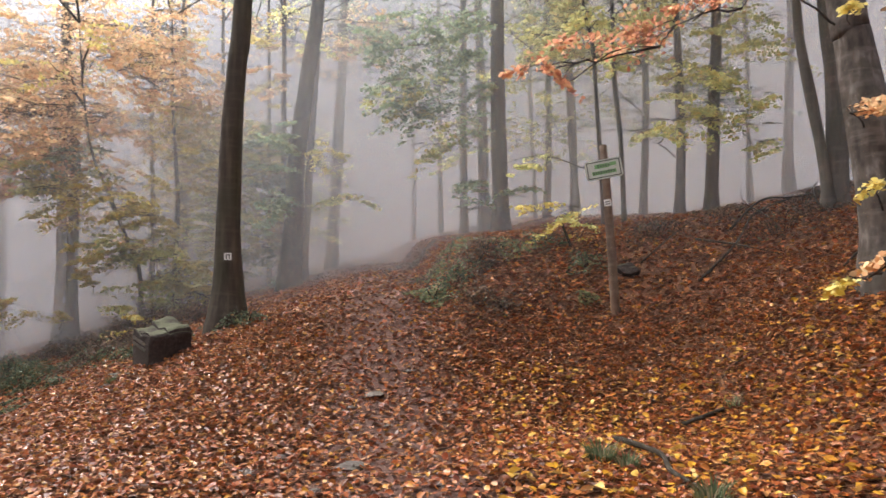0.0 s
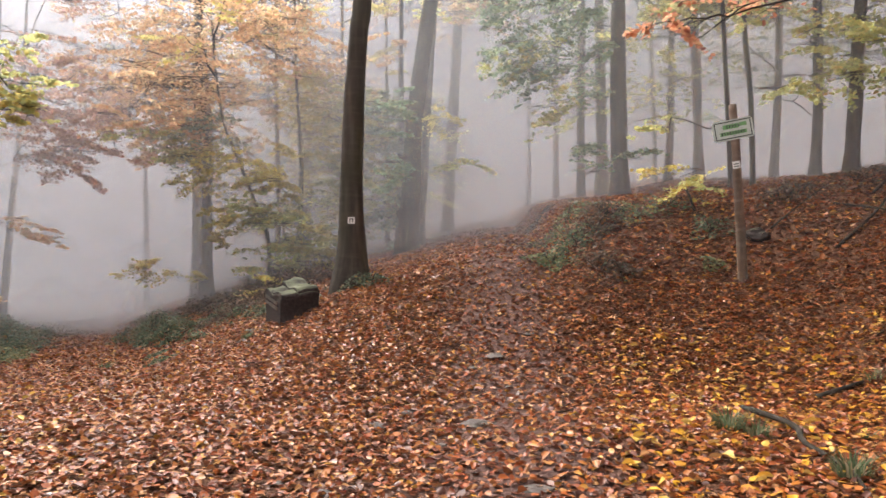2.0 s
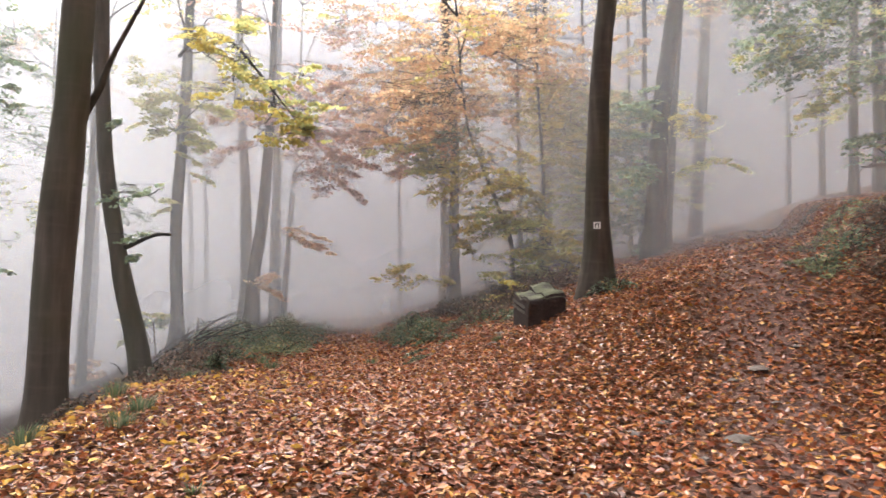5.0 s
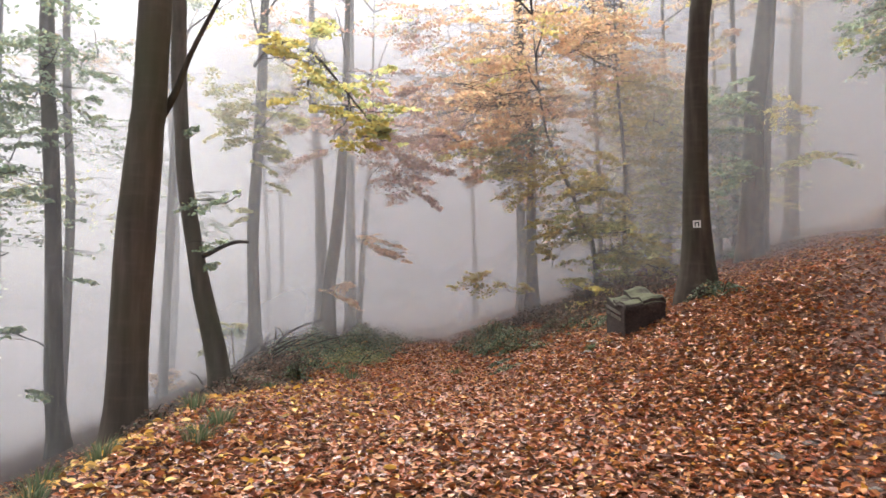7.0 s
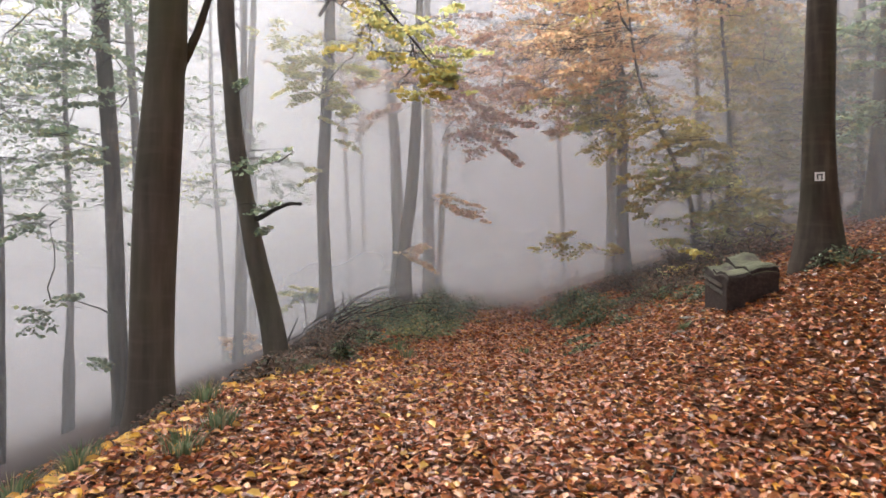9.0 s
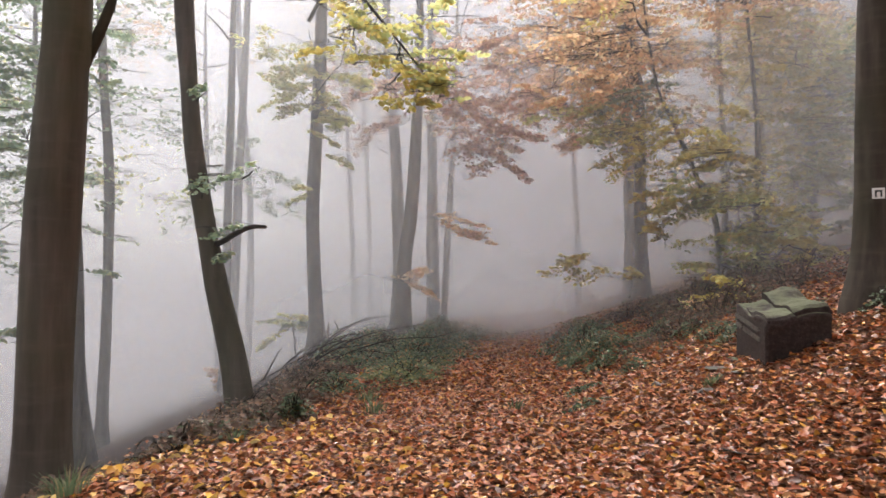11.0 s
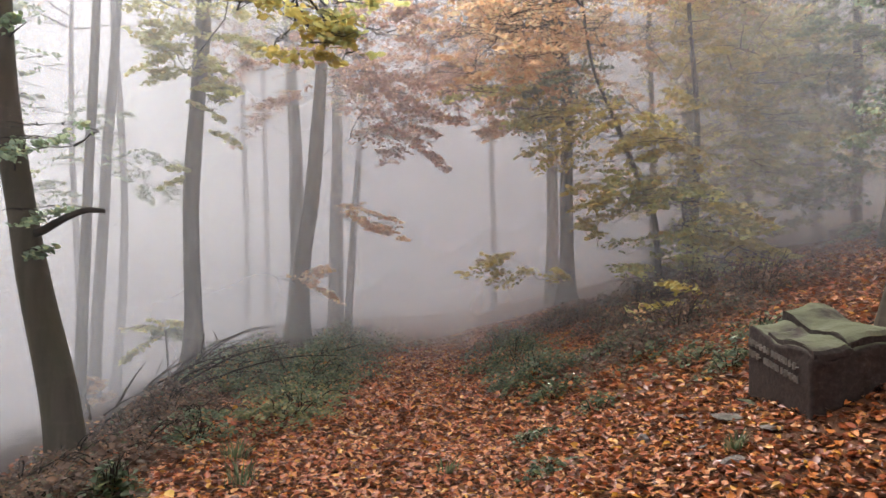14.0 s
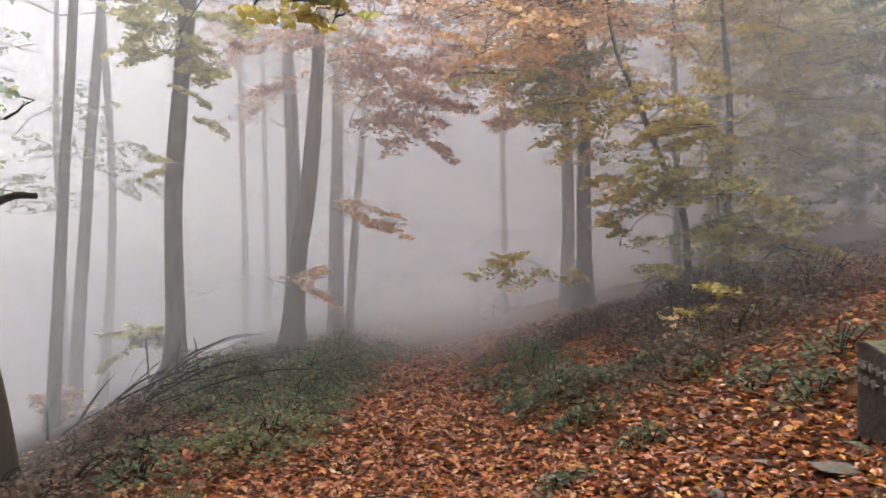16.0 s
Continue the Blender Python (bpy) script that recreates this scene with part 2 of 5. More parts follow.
def mist_material(name, share, top, bank, valley_share):
    m = bpy.data.materials.new(name)
    m.use_nodes = True
    t = m.node_tree
    t.nodes.remove(t.nodes["Principled BSDF"])
    clear = t.nodes.new("ShaderNodeBsdfTransparent")
    near = node(t, "ShaderNodeBsdfDiffuse", Color=(0.81, 0.81, 0.842, 1))
    far = node(t, "ShaderNodeBsdfTranslucent", Color=(0.81, 0.81, 0.842, 1))
    drops = node(t, "ShaderNodeMixShader", Fac=0.5)
    t.links.new(near.outputs[0], drops.inputs[1])
    t.links.new(far.outputs[0], drops.inputs[2])
    wisps = object_noise(t, 0.12, 3, (1, 1, 1.6))
    r = t.nodes.new("ShaderNodeMapRange")
    r.inputs["From Min"].default_value, r.inputs["From Max"].default_value = 0.3, 0.7
    r.inputs["To Min"].default_value, r.inputs["To Max"].default_value = share * 0.7, share * 1.3
    t.links.new(wisps, r.inputs["Value"])
    # thinner towards its ragged top
    co = t.nodes.new("ShaderNodeTexCoord")
    xyz = t.nodes.new("ShaderNodeSeparateXYZ")
    t.links.new(co.outputs["Object"], xyz.inputs[0])
    thin = t.nodes.new("ShaderNodeMapRange")
    thin.interpolation_type = "SMOOTHSTEP"
    thin.inputs["From Min"].default_value, thin.inputs["From Max"].default_value = 0.5 * top, top
    thin.inputs["To Min"].default_value, thin.inputs["To Max"].default_value = 1.0, 0.0
    t.links.new(xyz.outputs["Z"], thin.inputs["Value"])
    # and thinner out over the open valley
    valley = t.nodes.new("ShaderNodeMath")
    valley.operation = "MULTIPLY_ADD"
    valley.inputs[1].default_value = 0.7
    t.links.new(xyz.outputs["Y"], valley.inputs[0])
    t.links.new(xyz.outputs["X"], valley.inputs[2])
    open_air = t.nodes.new("ShaderNodeMapRange")
    open_air.inputs["From Min"].default_value, open_air.inputs["From Max"].default_value = -17, -5
    open_air.inputs["To Min"].default_value, open_air.inputs["To Max"].default_value = valley_share, 1.0
    t.links.new(valley.outputs[0], open_air.inputs["Value"])
    both = t.nodes.new("ShaderNodeMath")
    both.operation = "MULTIPLY"
    t.links.new(thin.outputs[0], both.inputs[0])
    t.links.new(open_air.outputs[0], both.inputs[1])
    dense = t.nodes.new("ShaderNodeMath")
    dense.operation = "MULTIPLY"
    t.links.new(r.outputs[0], dense.inputs[0])
    # and in the clearing that the upper track cuts through the wood
    over = t.nodes.new("ShaderNodeMath")
    over.operation = "MULTIPLY_ADD"
    over.inputs[1].default_value = 0.157
    t.links.new(xyz.outputs["Y"], over.inputs[0])
    t.links.new(xyz.outputs["X"], over.inputs[2])
    beside = t.nodes.new("ShaderNodeMath")
    beside.operation = "ABSOLUTE"
    t.links.new(over.outputs[0], beside.inputs[0])
    cut = t.nodes.new("ShaderNodeMapRange")
    cut.interpolation_type = "SMOOTHSTEP"
    cut.inputs["From Min"].default_value, cut.inputs["From Max"].default_value = 1.0, 5.0
    cut.inputs["To Min"].default_value, cut.inputs["To Max"].default_value = 0.8, 1.0
    t.links.new(beside.outputs[0], cut.inputs["Value"])
    airy = t.nodes.new("ShaderNodeMath")
    airy.operation = "MULTIPLY"
    t.links.new(both.outputs[0], airy.inputs[0])
    t.links.new(cut.outputs[0], airy.inputs[1])
    # and thinner against the rising bank
    rising = t.nodes.new("ShaderNodeMapRange")
    rising.inputs["From Min"].default_value, rising.inputs["From Max"].default_value = -0.8, 3.0
    rising.inputs["To Min"].default_value, rising.inputs["To Max"].default_value = 1.0, bank
    t.links.new(over.outputs[0], rising.inputs["Value"])
    drawn = t.nodes.new("ShaderNodeMath")
    drawn.operation = "MULTIPLY"
    t.links.new(airy.outputs[0], drawn.inputs[0])
    t.links.new(rising.outputs[0], drawn.inputs[1])
    t.links.new(drawn.outputs[0], dense.inputs[1])
    out = t.nodes.new("ShaderNodeMixShader")
    t.links.new(dense.outputs[0], out.inputs[0])
    t.links.new(clear.outputs[0], out.inputs[1])
    t.links.new(drops.outputs[0], out.inputs[2])
    t.links.new(out.outputs[0], t.nodes["Material Output"].inputs[0])
    return m


# ---- mesh helpers ----
def part(name, data, mat, parent=None, label="", smooth=False):
    """data: (vertices, faces) or a bmesh."""
    me = bpy.data.meshes.new(name)
    if isinstance(data, bmesh.types.BMesh):
        data.to_mesh(me)
        data.free()
    else:
        me.from_pydata([tuple(v) for v in data[0]], [], [tuple(f) for f in data[1]])
    me.materials.append(mat)
    if smooth:
        me.shade_smooth()
    ob = new(name, me)
    if parent:
        ob.parent = parent
        ob.matrix_parent_inverse = parent.matrix_world.inverted()
    if label:
        tagged(ob, label)
    return ob


def quick(name, verts, faces_per, mat, parent=None, label=""):
    """A large mesh of alike pieces: verts (n, k, 3), faces_per: polygons over k indices."""
    n, k = verts.shape[:2]
    base = (np.arange(n) * k)[:, None]
    sizes = [len(f) for f in faces_per]
    flat = np.concatenate([f for f in faces_per]).astype(np.int32)
    loops = (base + flat[None, :]).ravel().astype(np.int32)
    starts = np.concatenate([[0], np.cumsum(np.tile(sizes, n))[:-1]]).astype(np.int32)
    me = bpy.data.meshes.new(name)
    me.vertices.add(n * k)
    me.vertices.foreach_set("co", verts.reshape(-1).astype(np.float32))
    me.loops.add(len(loops))
    me.loops.foreach_set("vertex_index", loops)
    me.polygons.add(len(starts))
    me.polygons.foreach_set("loop_start", starts)
    me.update(calc_edges=True)
    me.validate()
    me.materials.append(mat)
    ob = new(name, me)
    if parent:
        ob.parent = parent
        ob.matrix_parent_inverse = parent.matrix_world.inverted()
    if label:
        tagged(ob, label)
    return ob


def joined(pieces):
    verts, faces = [], []
    for v, f in pieces:
        off = len(verts)
        verts += [tuple(p) for p in v]
        faces += [tuple(i + off for i in q) for q in f]
    return verts, faces


def tube(points, radii, sides=8, wobble=0.0, seed=0):
    pts = [Vector(p) for p in points]
    verts, faces = [], []
    for i, p in enumerate(pts):
        d = (pts[min(i + 1, len(pts) - 1)] - pts[max(i - 1, 0)]).normalized()
        a = d.cross(Vector((0.3, 1, 0.1))).normalized()
        b = d.cross(a)
        for k in range(sides):
            q = 2 * math.pi * k / sides
            r = radii[i]
            if wobble:
                r *= 1 + wobble * noise.noise(Vector((math.cos(q) * 1.3 + seed, math.sin(q) * 1.3, p.z * 0.7)))
            verts.append(p + a * (r * math.cos(q)) + b * (r * math.sin(q)))
    n = len(pts)
    for i in range(n - 1):
        for k in range(sides):
            k2 = (k + 1) % sides
            faces.append((i * sides + k, i * sides + k2, (i + 1) * sides + k2, (i + 1) * sides + k))
    faces.append(tuple(range(sides))[::-1])
    faces.append(tuple(range((n - 1) * sides, n * sides)))
    return verts, faces


def bend(p, q, sag, steps=5, seed=0):
    """A crooked line from p to q."""
    p, q = Vector(p), Vector(q)
    out = []
    for i in range(steps + 1):
        f = i / steps
        w = Vector((noise.noise(Vector((seed, f * 3, 1))), noise.noise(Vector((seed, f * 3, 5))), noise.noise(Vector((seed, f * 3, 9)))))
        out.append(p.lerp(q, f) + Vector((0, 0, sag * 4 * f * (1 - f))) + w * 0.12 * (q - p).length * math.sin(math.pi * f))
    return out


def smooth_line(points, steps):
    """Catmull-Rom through rows of numbers."""
    p = np.array(points, float)
    p = np.vstack([2 * p[0] - p[1], p, 2 * p[-1] - p[-2]])
    out = []
    for i in range(1, len(p) - 2):
        for k in range(steps):
            f = k / steps
            a, b, c, d = p[i - 1], p[i], p[i + 1], p[i + 2]
            out.append(0.5 * (2 * b + (c - a) * f + (2 * a - 5 * b + 4 * c - d) * f * f + (3 * b - a - 3 * c + d) * f ** 3))
    out.append(p[-2])
    return np.array(out)


rng = np.random.default_rng(7)
LEAF_FACES = [np.array([0, 1, 2, 3]), np.array([0, 3, 4, 5])]


def leaf_shapes(centres, ahead, up, length, width, fold):
    """Pointed leaves folded along the midrib: six corners each."""
    side = np.cross(up, ahead)
    L, W, Fo = length[:, None], width[:, None], fold[:, None]
    tip = centres + ahead * L * 0.5
    tail = centres - ahead * L * 0.5
    out = np.stack([tail,
                    centres - ahead * L * 0.18 + side * W * 0.5 + up * W * Fo,
                    centres + ahead * L * 0.2 + side * W * 0.42 + up * W * Fo,
                    tip,
                    centres + ahead * L * 0.2 - side * W * 0.42 + up * W * Fo,
                    centres - ahead * L * 0.18 - side * W * 0.5 + up * W * Fo], 1)
    return out


def unit(v):
    return v / np.linalg.norm(v, axis=1, keepdims=True)


def cloud(n, tilt):
    """Random leaf directions: ahead and up, up tilted from the vertical by about tilt."""
    up = unit(np.stack([rng.normal(0, tilt, n), rng.normal(0, tilt, n), np.ones(n)], 1))
    turn = rng.uniform(0, 2 * math.pi, n)
    ahead = np.stack([np.cos(turn), np.sin(turn), np.zeros(n)], 1)
    ahead = unit(ahead - up * np.sum(ahead * up, 1, keepdims=True))
    return ahead, up


def fan_leaves(fans, size=0.08):
    """Leaves in two rows along the twigs of flat drooping fans: rows of x, y, z, heading, length, count."""
    all_leaves = []
    zup = np.array([0, 0, 1.0])
    for x, y, z, heading, length, n in fans:
        per = 12
        twigs = max(7, int(n) // per)
        s = np.sort(rng.uniform(0.0, 1.0, twigs) ** 0.85)
        flank = np.where(np.arange(twigs) % 2 == 0, 1.0, -1.0)
        swing = heading + flank * rng.uniform(0.45, 1.15, twigs)
        reach = length * (0.52 - 0.3 * s) * rng.uniform(0.5, 1.15, twigs)
        axis = np.array([math.cos(heading), math.sin(heading), 0.0])
        along = np.stack([np.cos(swing), np.sin(swing), rng.normal(-0.06, 0.12, twigs)], 1)
        tilt, pitch = rng.normal(0, 0.28), rng.normal(-0.05, 0.22)
        pick = np.repeat(np.arange(twigs), per)
        m = len(pick)
        f = np.tile(np.linspace(0.08, 1.0, per), twigs) + rng.normal(0, 0.04, m)
        run = f * reach[pick]
        c = np.array([x, y, z]) + axis * (s[pick] * length)[:, None] + along[pick] * run[:, None]
        c[:, 2] += tilt * flank[pick] * run + pitch * s[pick] * length - 0.3 * length * (0.75 * s[pick] + 0.5 * run / length) ** 2 + 0.05 * length
        row = np.where(np.arange(m) % 2 == 0, 1.0, -1.0)
        side = unit(np.cross(zup, along[pick])) * row[:, None]
        c += side * (size * 0.45) + rng.normal(0, 0.016, (m, 3))
        up = unit(zup + rng.normal(0, 0.55, (m, 3)))
        ahead = unit(side + along[pick] * rng.uniform(0.3, 1.0, m)[:, None] + rng.normal(0, 0.2, (m, 3)) - zup * 0.2)
        ahead = unit(ahead - up * np.sum(ahead * up, 1, keepdims=True))
        L = rng.uniform(0.7, 1.25, m) * size
        all_leaves.append(leaf_shapes(c, ahead, up, L, L * rng.uniform(0.55, 0.75, m), rng.uniform(0.02, 0.2, m)))
    return np.concatenate(all_leaves)


# ---- ground ----
def step(a, b, v):
    f = np.clip((v - a) / (b - a), 0, 1)
    return f * f * (3 - 2 * f)


def ground_height(x, y):
    """The lower track is level and runs off to the left, the upper one climbs straight on, a bank rises beside it and the valley falls away."""
    x, y = np.asarray(x, float), np.asarray(y, float)
    xc, yc = np.clip(x, -45, 45), np.clip(y, -25, 60)
    edge = 1.2 - 0.2 * np.clip(yc - 11, 0, 20)
    xs = np.minimum(xc, edge)
    px, py = xs + 3.5, yc - 5
    s, w = -0.62 * px + 0.785 * py, 0.785 * px + 0.62 * py
    wr = np.maximum(w - 0.7, 0)
    z = 0.42 - 0.07 * np.maximum(5 - yc, 0) + step(-1.5, 4, s) * 0.365 * wr / (1 + 0.02 * wr)
    z = z - (z - 0.42) * 0.3 * step(1.5, 6.5, xc) * step(9, 15, yc)
    b = np.maximum(xc - 1.9 + 0.3 * np.clip(yc - 11, 0, 20), 0)
    z = z + 0.27 * b / (1 + 0.05 * b) * (b / (b + 0.25))
    shoulder = np.maximum(xc - 2.6, 0)
    z = z + 0.52 * shoulder ** 2 / (shoulder + 0.3) / (1 + 0.1 * shoulder) * (0.22 + 0.78 * np.exp(-(np.maximum(yc - 8, 0) / 2.5) ** 2))
    across = xc - (0.35 - 0.17 * yc)
    cut = step(9, 12, yc) * (1 - step(24, 34, yc))
    shelf = -0.2 * np.clip(across, 0, 0.95) * (1 - step(0.95, 1.6, across)) + 0.26 * step(0.95, 1.55, across) * np.exp(-(np.maximum(across - 1.5, 0) / 2.2) ** 2)
    z = z + cut * shelf
    rim = -2.4 - 0.12 * np.maximum(s - 3, 0) + 0.5 * np.exp(-((s - 7) / 2.5) ** 2)
    drop = np.maximum(rim - w, 0)
    z = z - 0.45 * drop / (1 + 0.015 * drop)
    z = z + 0.1 * np.exp(-((x + 3.7) ** 2 + (y - 10.4) ** 2) / 1.0)
    z = z + 0.035 * np.sin(1.3 * x + 0.7 * y) * np.sin(0.9 * y - 0.6 * x) + 0.018 * np.sin(3.1 * x + 1.0) * np.sin(2.7 * y)
    return z


def ground():
    u = np.linspace(-1, 1, 321)
    gx = -3.0 + 9 * u + 900 * np.sign(u) * np.abs(u) ** 7
    gy = 8.0 + 10 * u + 900 * np.sign(u) * np.abs(u) ** 7
    X, Y = np.meshgrid(gx, gy, indexing="ij")
    Z = ground_height(X, Y)
    n = len(u)
    verts = np.stack([X, Y, Z], -1).reshape(-1, 3)
    i = np.arange(n - 1)
    a = (i[:, None] * n + i[None, :]).ravel()
    faces = np.stack([a, a + n, a + n + 1, a + 1], 1)
    ob = part("ground", (verts.tolist(), faces.tolist()), GROUND, smooth=True)
    tagged(ob, "brown leaf-mould forest floor with trodden earth track", "ground", kind="structure")


ground()


def on_track(x, y):
    """How trodden the ground is: one in the middle of the upper track."""
    middle = 0.45 - 0.157 * y
    return np.exp(-((x - middle) / 0.8) ** 2)


def litter(name, mat, label, count, x0, x1, y0, y1, size, keep=None, lift=0.012, tilt=0.3):
    x, y = rng.uniform(x0, x1, count), rng.uniform(y0, y1, count)
    ok = np.ones(count, bool) if keep is None else keep(x, y)
    x, y = x[ok], y[ok]
    n = len(x)
    c = np.stack([x, y, ground_height(x, y) + rng.uniform(0.3, 2.2, n) * lift], 1)
    ahead, up = cloud(n, tilt * rng.choice([0.7, 1.2, 2.4], n, p=[0.45, 0.35, 0.2]))
    length = rng.uniform(0.55, 1.35, n) * size
    v = leaf_shapes(c, ahead, up, length, length * rng.uniform(0.5, 0.75, n), rng.uniform(-0.3, 0.5, n))
    ob = quick(name, v, LEAF_FACES, mat)
    return tagged(ob, label, "fallen leaves", kind="stuff")


def near_track(x, y):
    """Fewer leaves where feet have trodden, and on the bare slope beyond the rim."""
    s, w = -0.62 * (x + 3.5) + 0.785 * (y - 5), 0.785 * (x + 3.5) + 0.62 * (y - 5)
    bare = step(0.0, 0.6, -2.2 + 0.7 * step(1, 4, s) - 0.06 * np.maximum(s - 5, 0) - w)
    bank = 0.5 * step(1.6, 3.0, w) * step(7, 9, s) * (1 - step(-3.6, -2.8, x))
    return rng.uniform(0, 1, len(x)) > np.maximum(np.maximum(0.58 * on_track(x, y), 0.95 * bare), np.minimum(bank, 0.5))


litter("leaf_litter", LITTER, "thick carpet of fallen brown beech leaves", 118000, -8.5, 4.5, 1.6, 10.5, 0.056, near_track)
litter("leaf_litter", LITTER, "carpet of fallen brown leaves thinning into the mist", 105000, -14.0, 8.5, 10.5, 20.0, 0.072, near_track)
litter("leaf_litter", LITTER, "fallen brown leaves on the valley rim", 19000, -14.0, -8.5, 4.0, 10.5, 0.066, near_track)
litter("leaf_litter", LITTER, "fallen brown leaves on the bank", 17000, 4.5, 9.0, 4.0, 10.5, 0.066)
litter("yellow_leaf_litter", YELLOW_LITTER, "scattered bright yellow fallen leaves", 2000, 0.3, 4.5, 3.0, 9.0, 0.072, None, 0.02)
litter("yellow_leaf_litter", YELLOW_LITTER, "scattered bright yellow fallen leaves at the path's edge", 1700, -7.8, -2.6, 2.4, 7.5, 0.08,
       lambda x, y: rng.uniform(0, 1, len(x)) < step(0.3, -2.2, 0.785 * (x + 3.5) + 0.62 * (y - 5)), 0.02)

# ---- trees ----
tree_count = 0


def fans_of(sprays, x, y, local):
    """Break each leafy spray into flat fans that head away from the trunk: x, y, z, heading, length, count, leaves."""
    rows = []
    for sx, sy, sz, reach, depth, count, leaves in sprays:
        m = int(min(8, max(1, 1.2 + 2.0 * reach * reach + 5 * depth)))
        if reach < 0.3:
            m = min(m, 2)
        out = math.atan2(sy - y, sx - x) if math.hypot(sx - x, sy - y) > 0.25 else local.uniform(-3.1, 3.1)
        for k in range(m):
            a, q = local.uniform(0, 6.28), 0.8 * math.sqrt(local.random())
            length = (0.15 + reach * local.uniform(1.15, 1.9)) * (1.0 if m > 1 else 1.15)
            heading = out + local.gauss(0, 0.75)
            cx, cy = sx + reach * q * math.cos(a), sy + reach * q * math.sin(a)
            tier = (k + 0.5) / m * 2 - 1 + local.uniform(-0.25, 0.25)
            rows.append((cx - 0.45 * length * math.cos(heading), cy - 0.45 * length * math.sin(heading), sz + depth * 1.1 * tier, heading, length, count / m, leaves))
    return rows


def TREE(name, label, bark, line, sprays, height):
    """A trunk along line (x, y, z, radius), limbs out to leafy sprays (x, y, z, reach, depth, count, leaves), and a
    high crown, thin but for the bank side, where it is thickened for shade.
    """
    global tree_count
    tree_count += 1
    seed = tree_count * 3.7
    local = random.Random(tree_count)
    x, y, z, r = line[0]
    floor = float(ground_height(x, y))
    root = new(name)
    root.location = (x, y, floor)
    bpy.context.view_layer.update()
    sprays = fans_of(sprays, x, y, random.Random(tree_count + 50))
    top = np.array(line[-1])
    lean = (np.array(line[-1]) - np.array(line[-2]))
    lean = lean / max(np.linalg.norm(lean[:3]), 0.01)
    rest = max(height - (top[2] - floor), 2.0) if height else 0.1
    nxt = top + np.array([lean[0] * 0.4, lean[1] * 0.4, 1.0, 0]) * rest * 0.5
    end = nxt + np.array([lean[0] * 0.2, lean[1] * 0.2, 1.0, 0]) * rest * 0.5
    nxt[3], end[3] = top[3] * 0.65, top[3] * 0.2
    foot = [np.array([x, y, min(floor, z) - 0.35, r * 1.15])]
    full = smooth_line([*foot, *[np.array(p) for p in line], nxt, end], 5)
    radii = []
    for p in full:
        up = max(p[2] - max(floor, z - 0.1), 0)
        radii.append(p[3] * (1 + 0.38 * math.exp(-up / max(0.9 * r * 2, 0.12))))
    trunk = part("trunk", tube(full[:, :3], radii, 14 if r > 0.12 else 9, 0.16, seed), bark, root, smooth=True)
    body = full[:, :3]
    pieces = []
    joints = []
    for k, (sx, sy, sz, heading, length, count, leaves) in enumerate(sorted(sprays, key=lambda f: math.hypot(f[0] - x, f[1] - y))):
        goal = Vector((sx, sy, sz))
        want = sz - 0.35 * math.hypot(sx - x, sy - y)
        i = int(np.argmin(np.abs(body[:, 2] - max(want, floor + 0.5))))
        p = Vector(body[i])
        nearest = min(joints, key=lambda o: (o - goal).length, default=None)
        if nearest is not None and (nearest - goal).length < 0.8 * (p - goal).length:
            p, limb_r = nearest, 0.014
        else:
            limb_r = min(radii[i] * 0.35, 0.006 + 0.009 * (goal - p).length)
        axis = Vector((math.cos(heading), math.sin(heading), 0))
        spine = [goal + axis * (length * q) + Vector((0, 0, length * (0.05 - 0.17 * q * q))) for q in (0.3, 0.6, 0.95)]
        main = bend(p, goal, 0.04 * (goal - p).length, 5, seed + k) + spine
        joints += [main[3], main[5]]
        part("limb", tube(main, [limb_r * (1 - 0.55 * j / 5) for j in range(6)] + [limb_r * 0.32, limb_r * 0.22, limb_r * 0.1], 6), TWIG, root, smooth=True)
        for j in range(2 + int(length * 3)):
            swing = heading + local.choice((-1, 1)) * local.uniform(0.5, 1.1)
            base = spine[0].lerp(spine[2], local.random())
            tip = base + Vector((math.cos(swing), math.sin(swing), -0.1)) * (length * local.uniform(0.2, 0.45))
            pieces.append(tube(bend(base, tip, 0.02, 3, seed + j), [0.007, 0.006, 0.004, 0.002], 4))
    if pieces:
        tagged(part("twig_tangle", joined(pieces), TWIG, root, smooth=True), kind="stuff")
    palettes = []
    for sp in sprays:
        if sp[6] not in palettes:
            palettes.append(sp[6])
    far = math.hypot(x + 2, y - 3)
    leaf_size = 0.066 if far < 11 else 0.09 if far < 15 else 0.105
    for mat in palettes:
        chosen = [(*sp[:5], sp[5] if far < 9 else min(0.8 * sp[5], 185)) for sp in sprays if sp[6] == mat]
        quick("crown", fan_leaves(chosen, leaf_size), LEAF_FACES, mat, root, {"orange": "orange autumn leaves", "red_be": "red autumn leaves", "rust_b": "rust-brown leaves", "yellow": "yellow leaves", "olive_": "olive leaves", "green_": "green leaves"}[mat.name[:6]])
    if not height:
        return tagged(root, label, "shrub", "shrubs")
    leaves = sprays[0][6] if sprays else (OLIVE if tree_count % 2 else ORANGE)
    high = []
    # bank-side crowns, mostly out of view, get extra leaves to shade ground and mist
    wooded = 0.785 * (x + 3.5) + 0.62 * (y - 5) > 0.5 and x > 0.3
    for k in range(16 if x > 3 and wooded else 9 if wooded else 4):
        a = local.uniform(0, 6.28)
        i = local.randint(len(body) - 9, len(body) - 2)
        out = local.uniform(0.9, 2.6)
        tip = Vector(body[i]) + Vector((out * math.cos(a), out * math.sin(a), local.uniform(0.6, 1.6)))
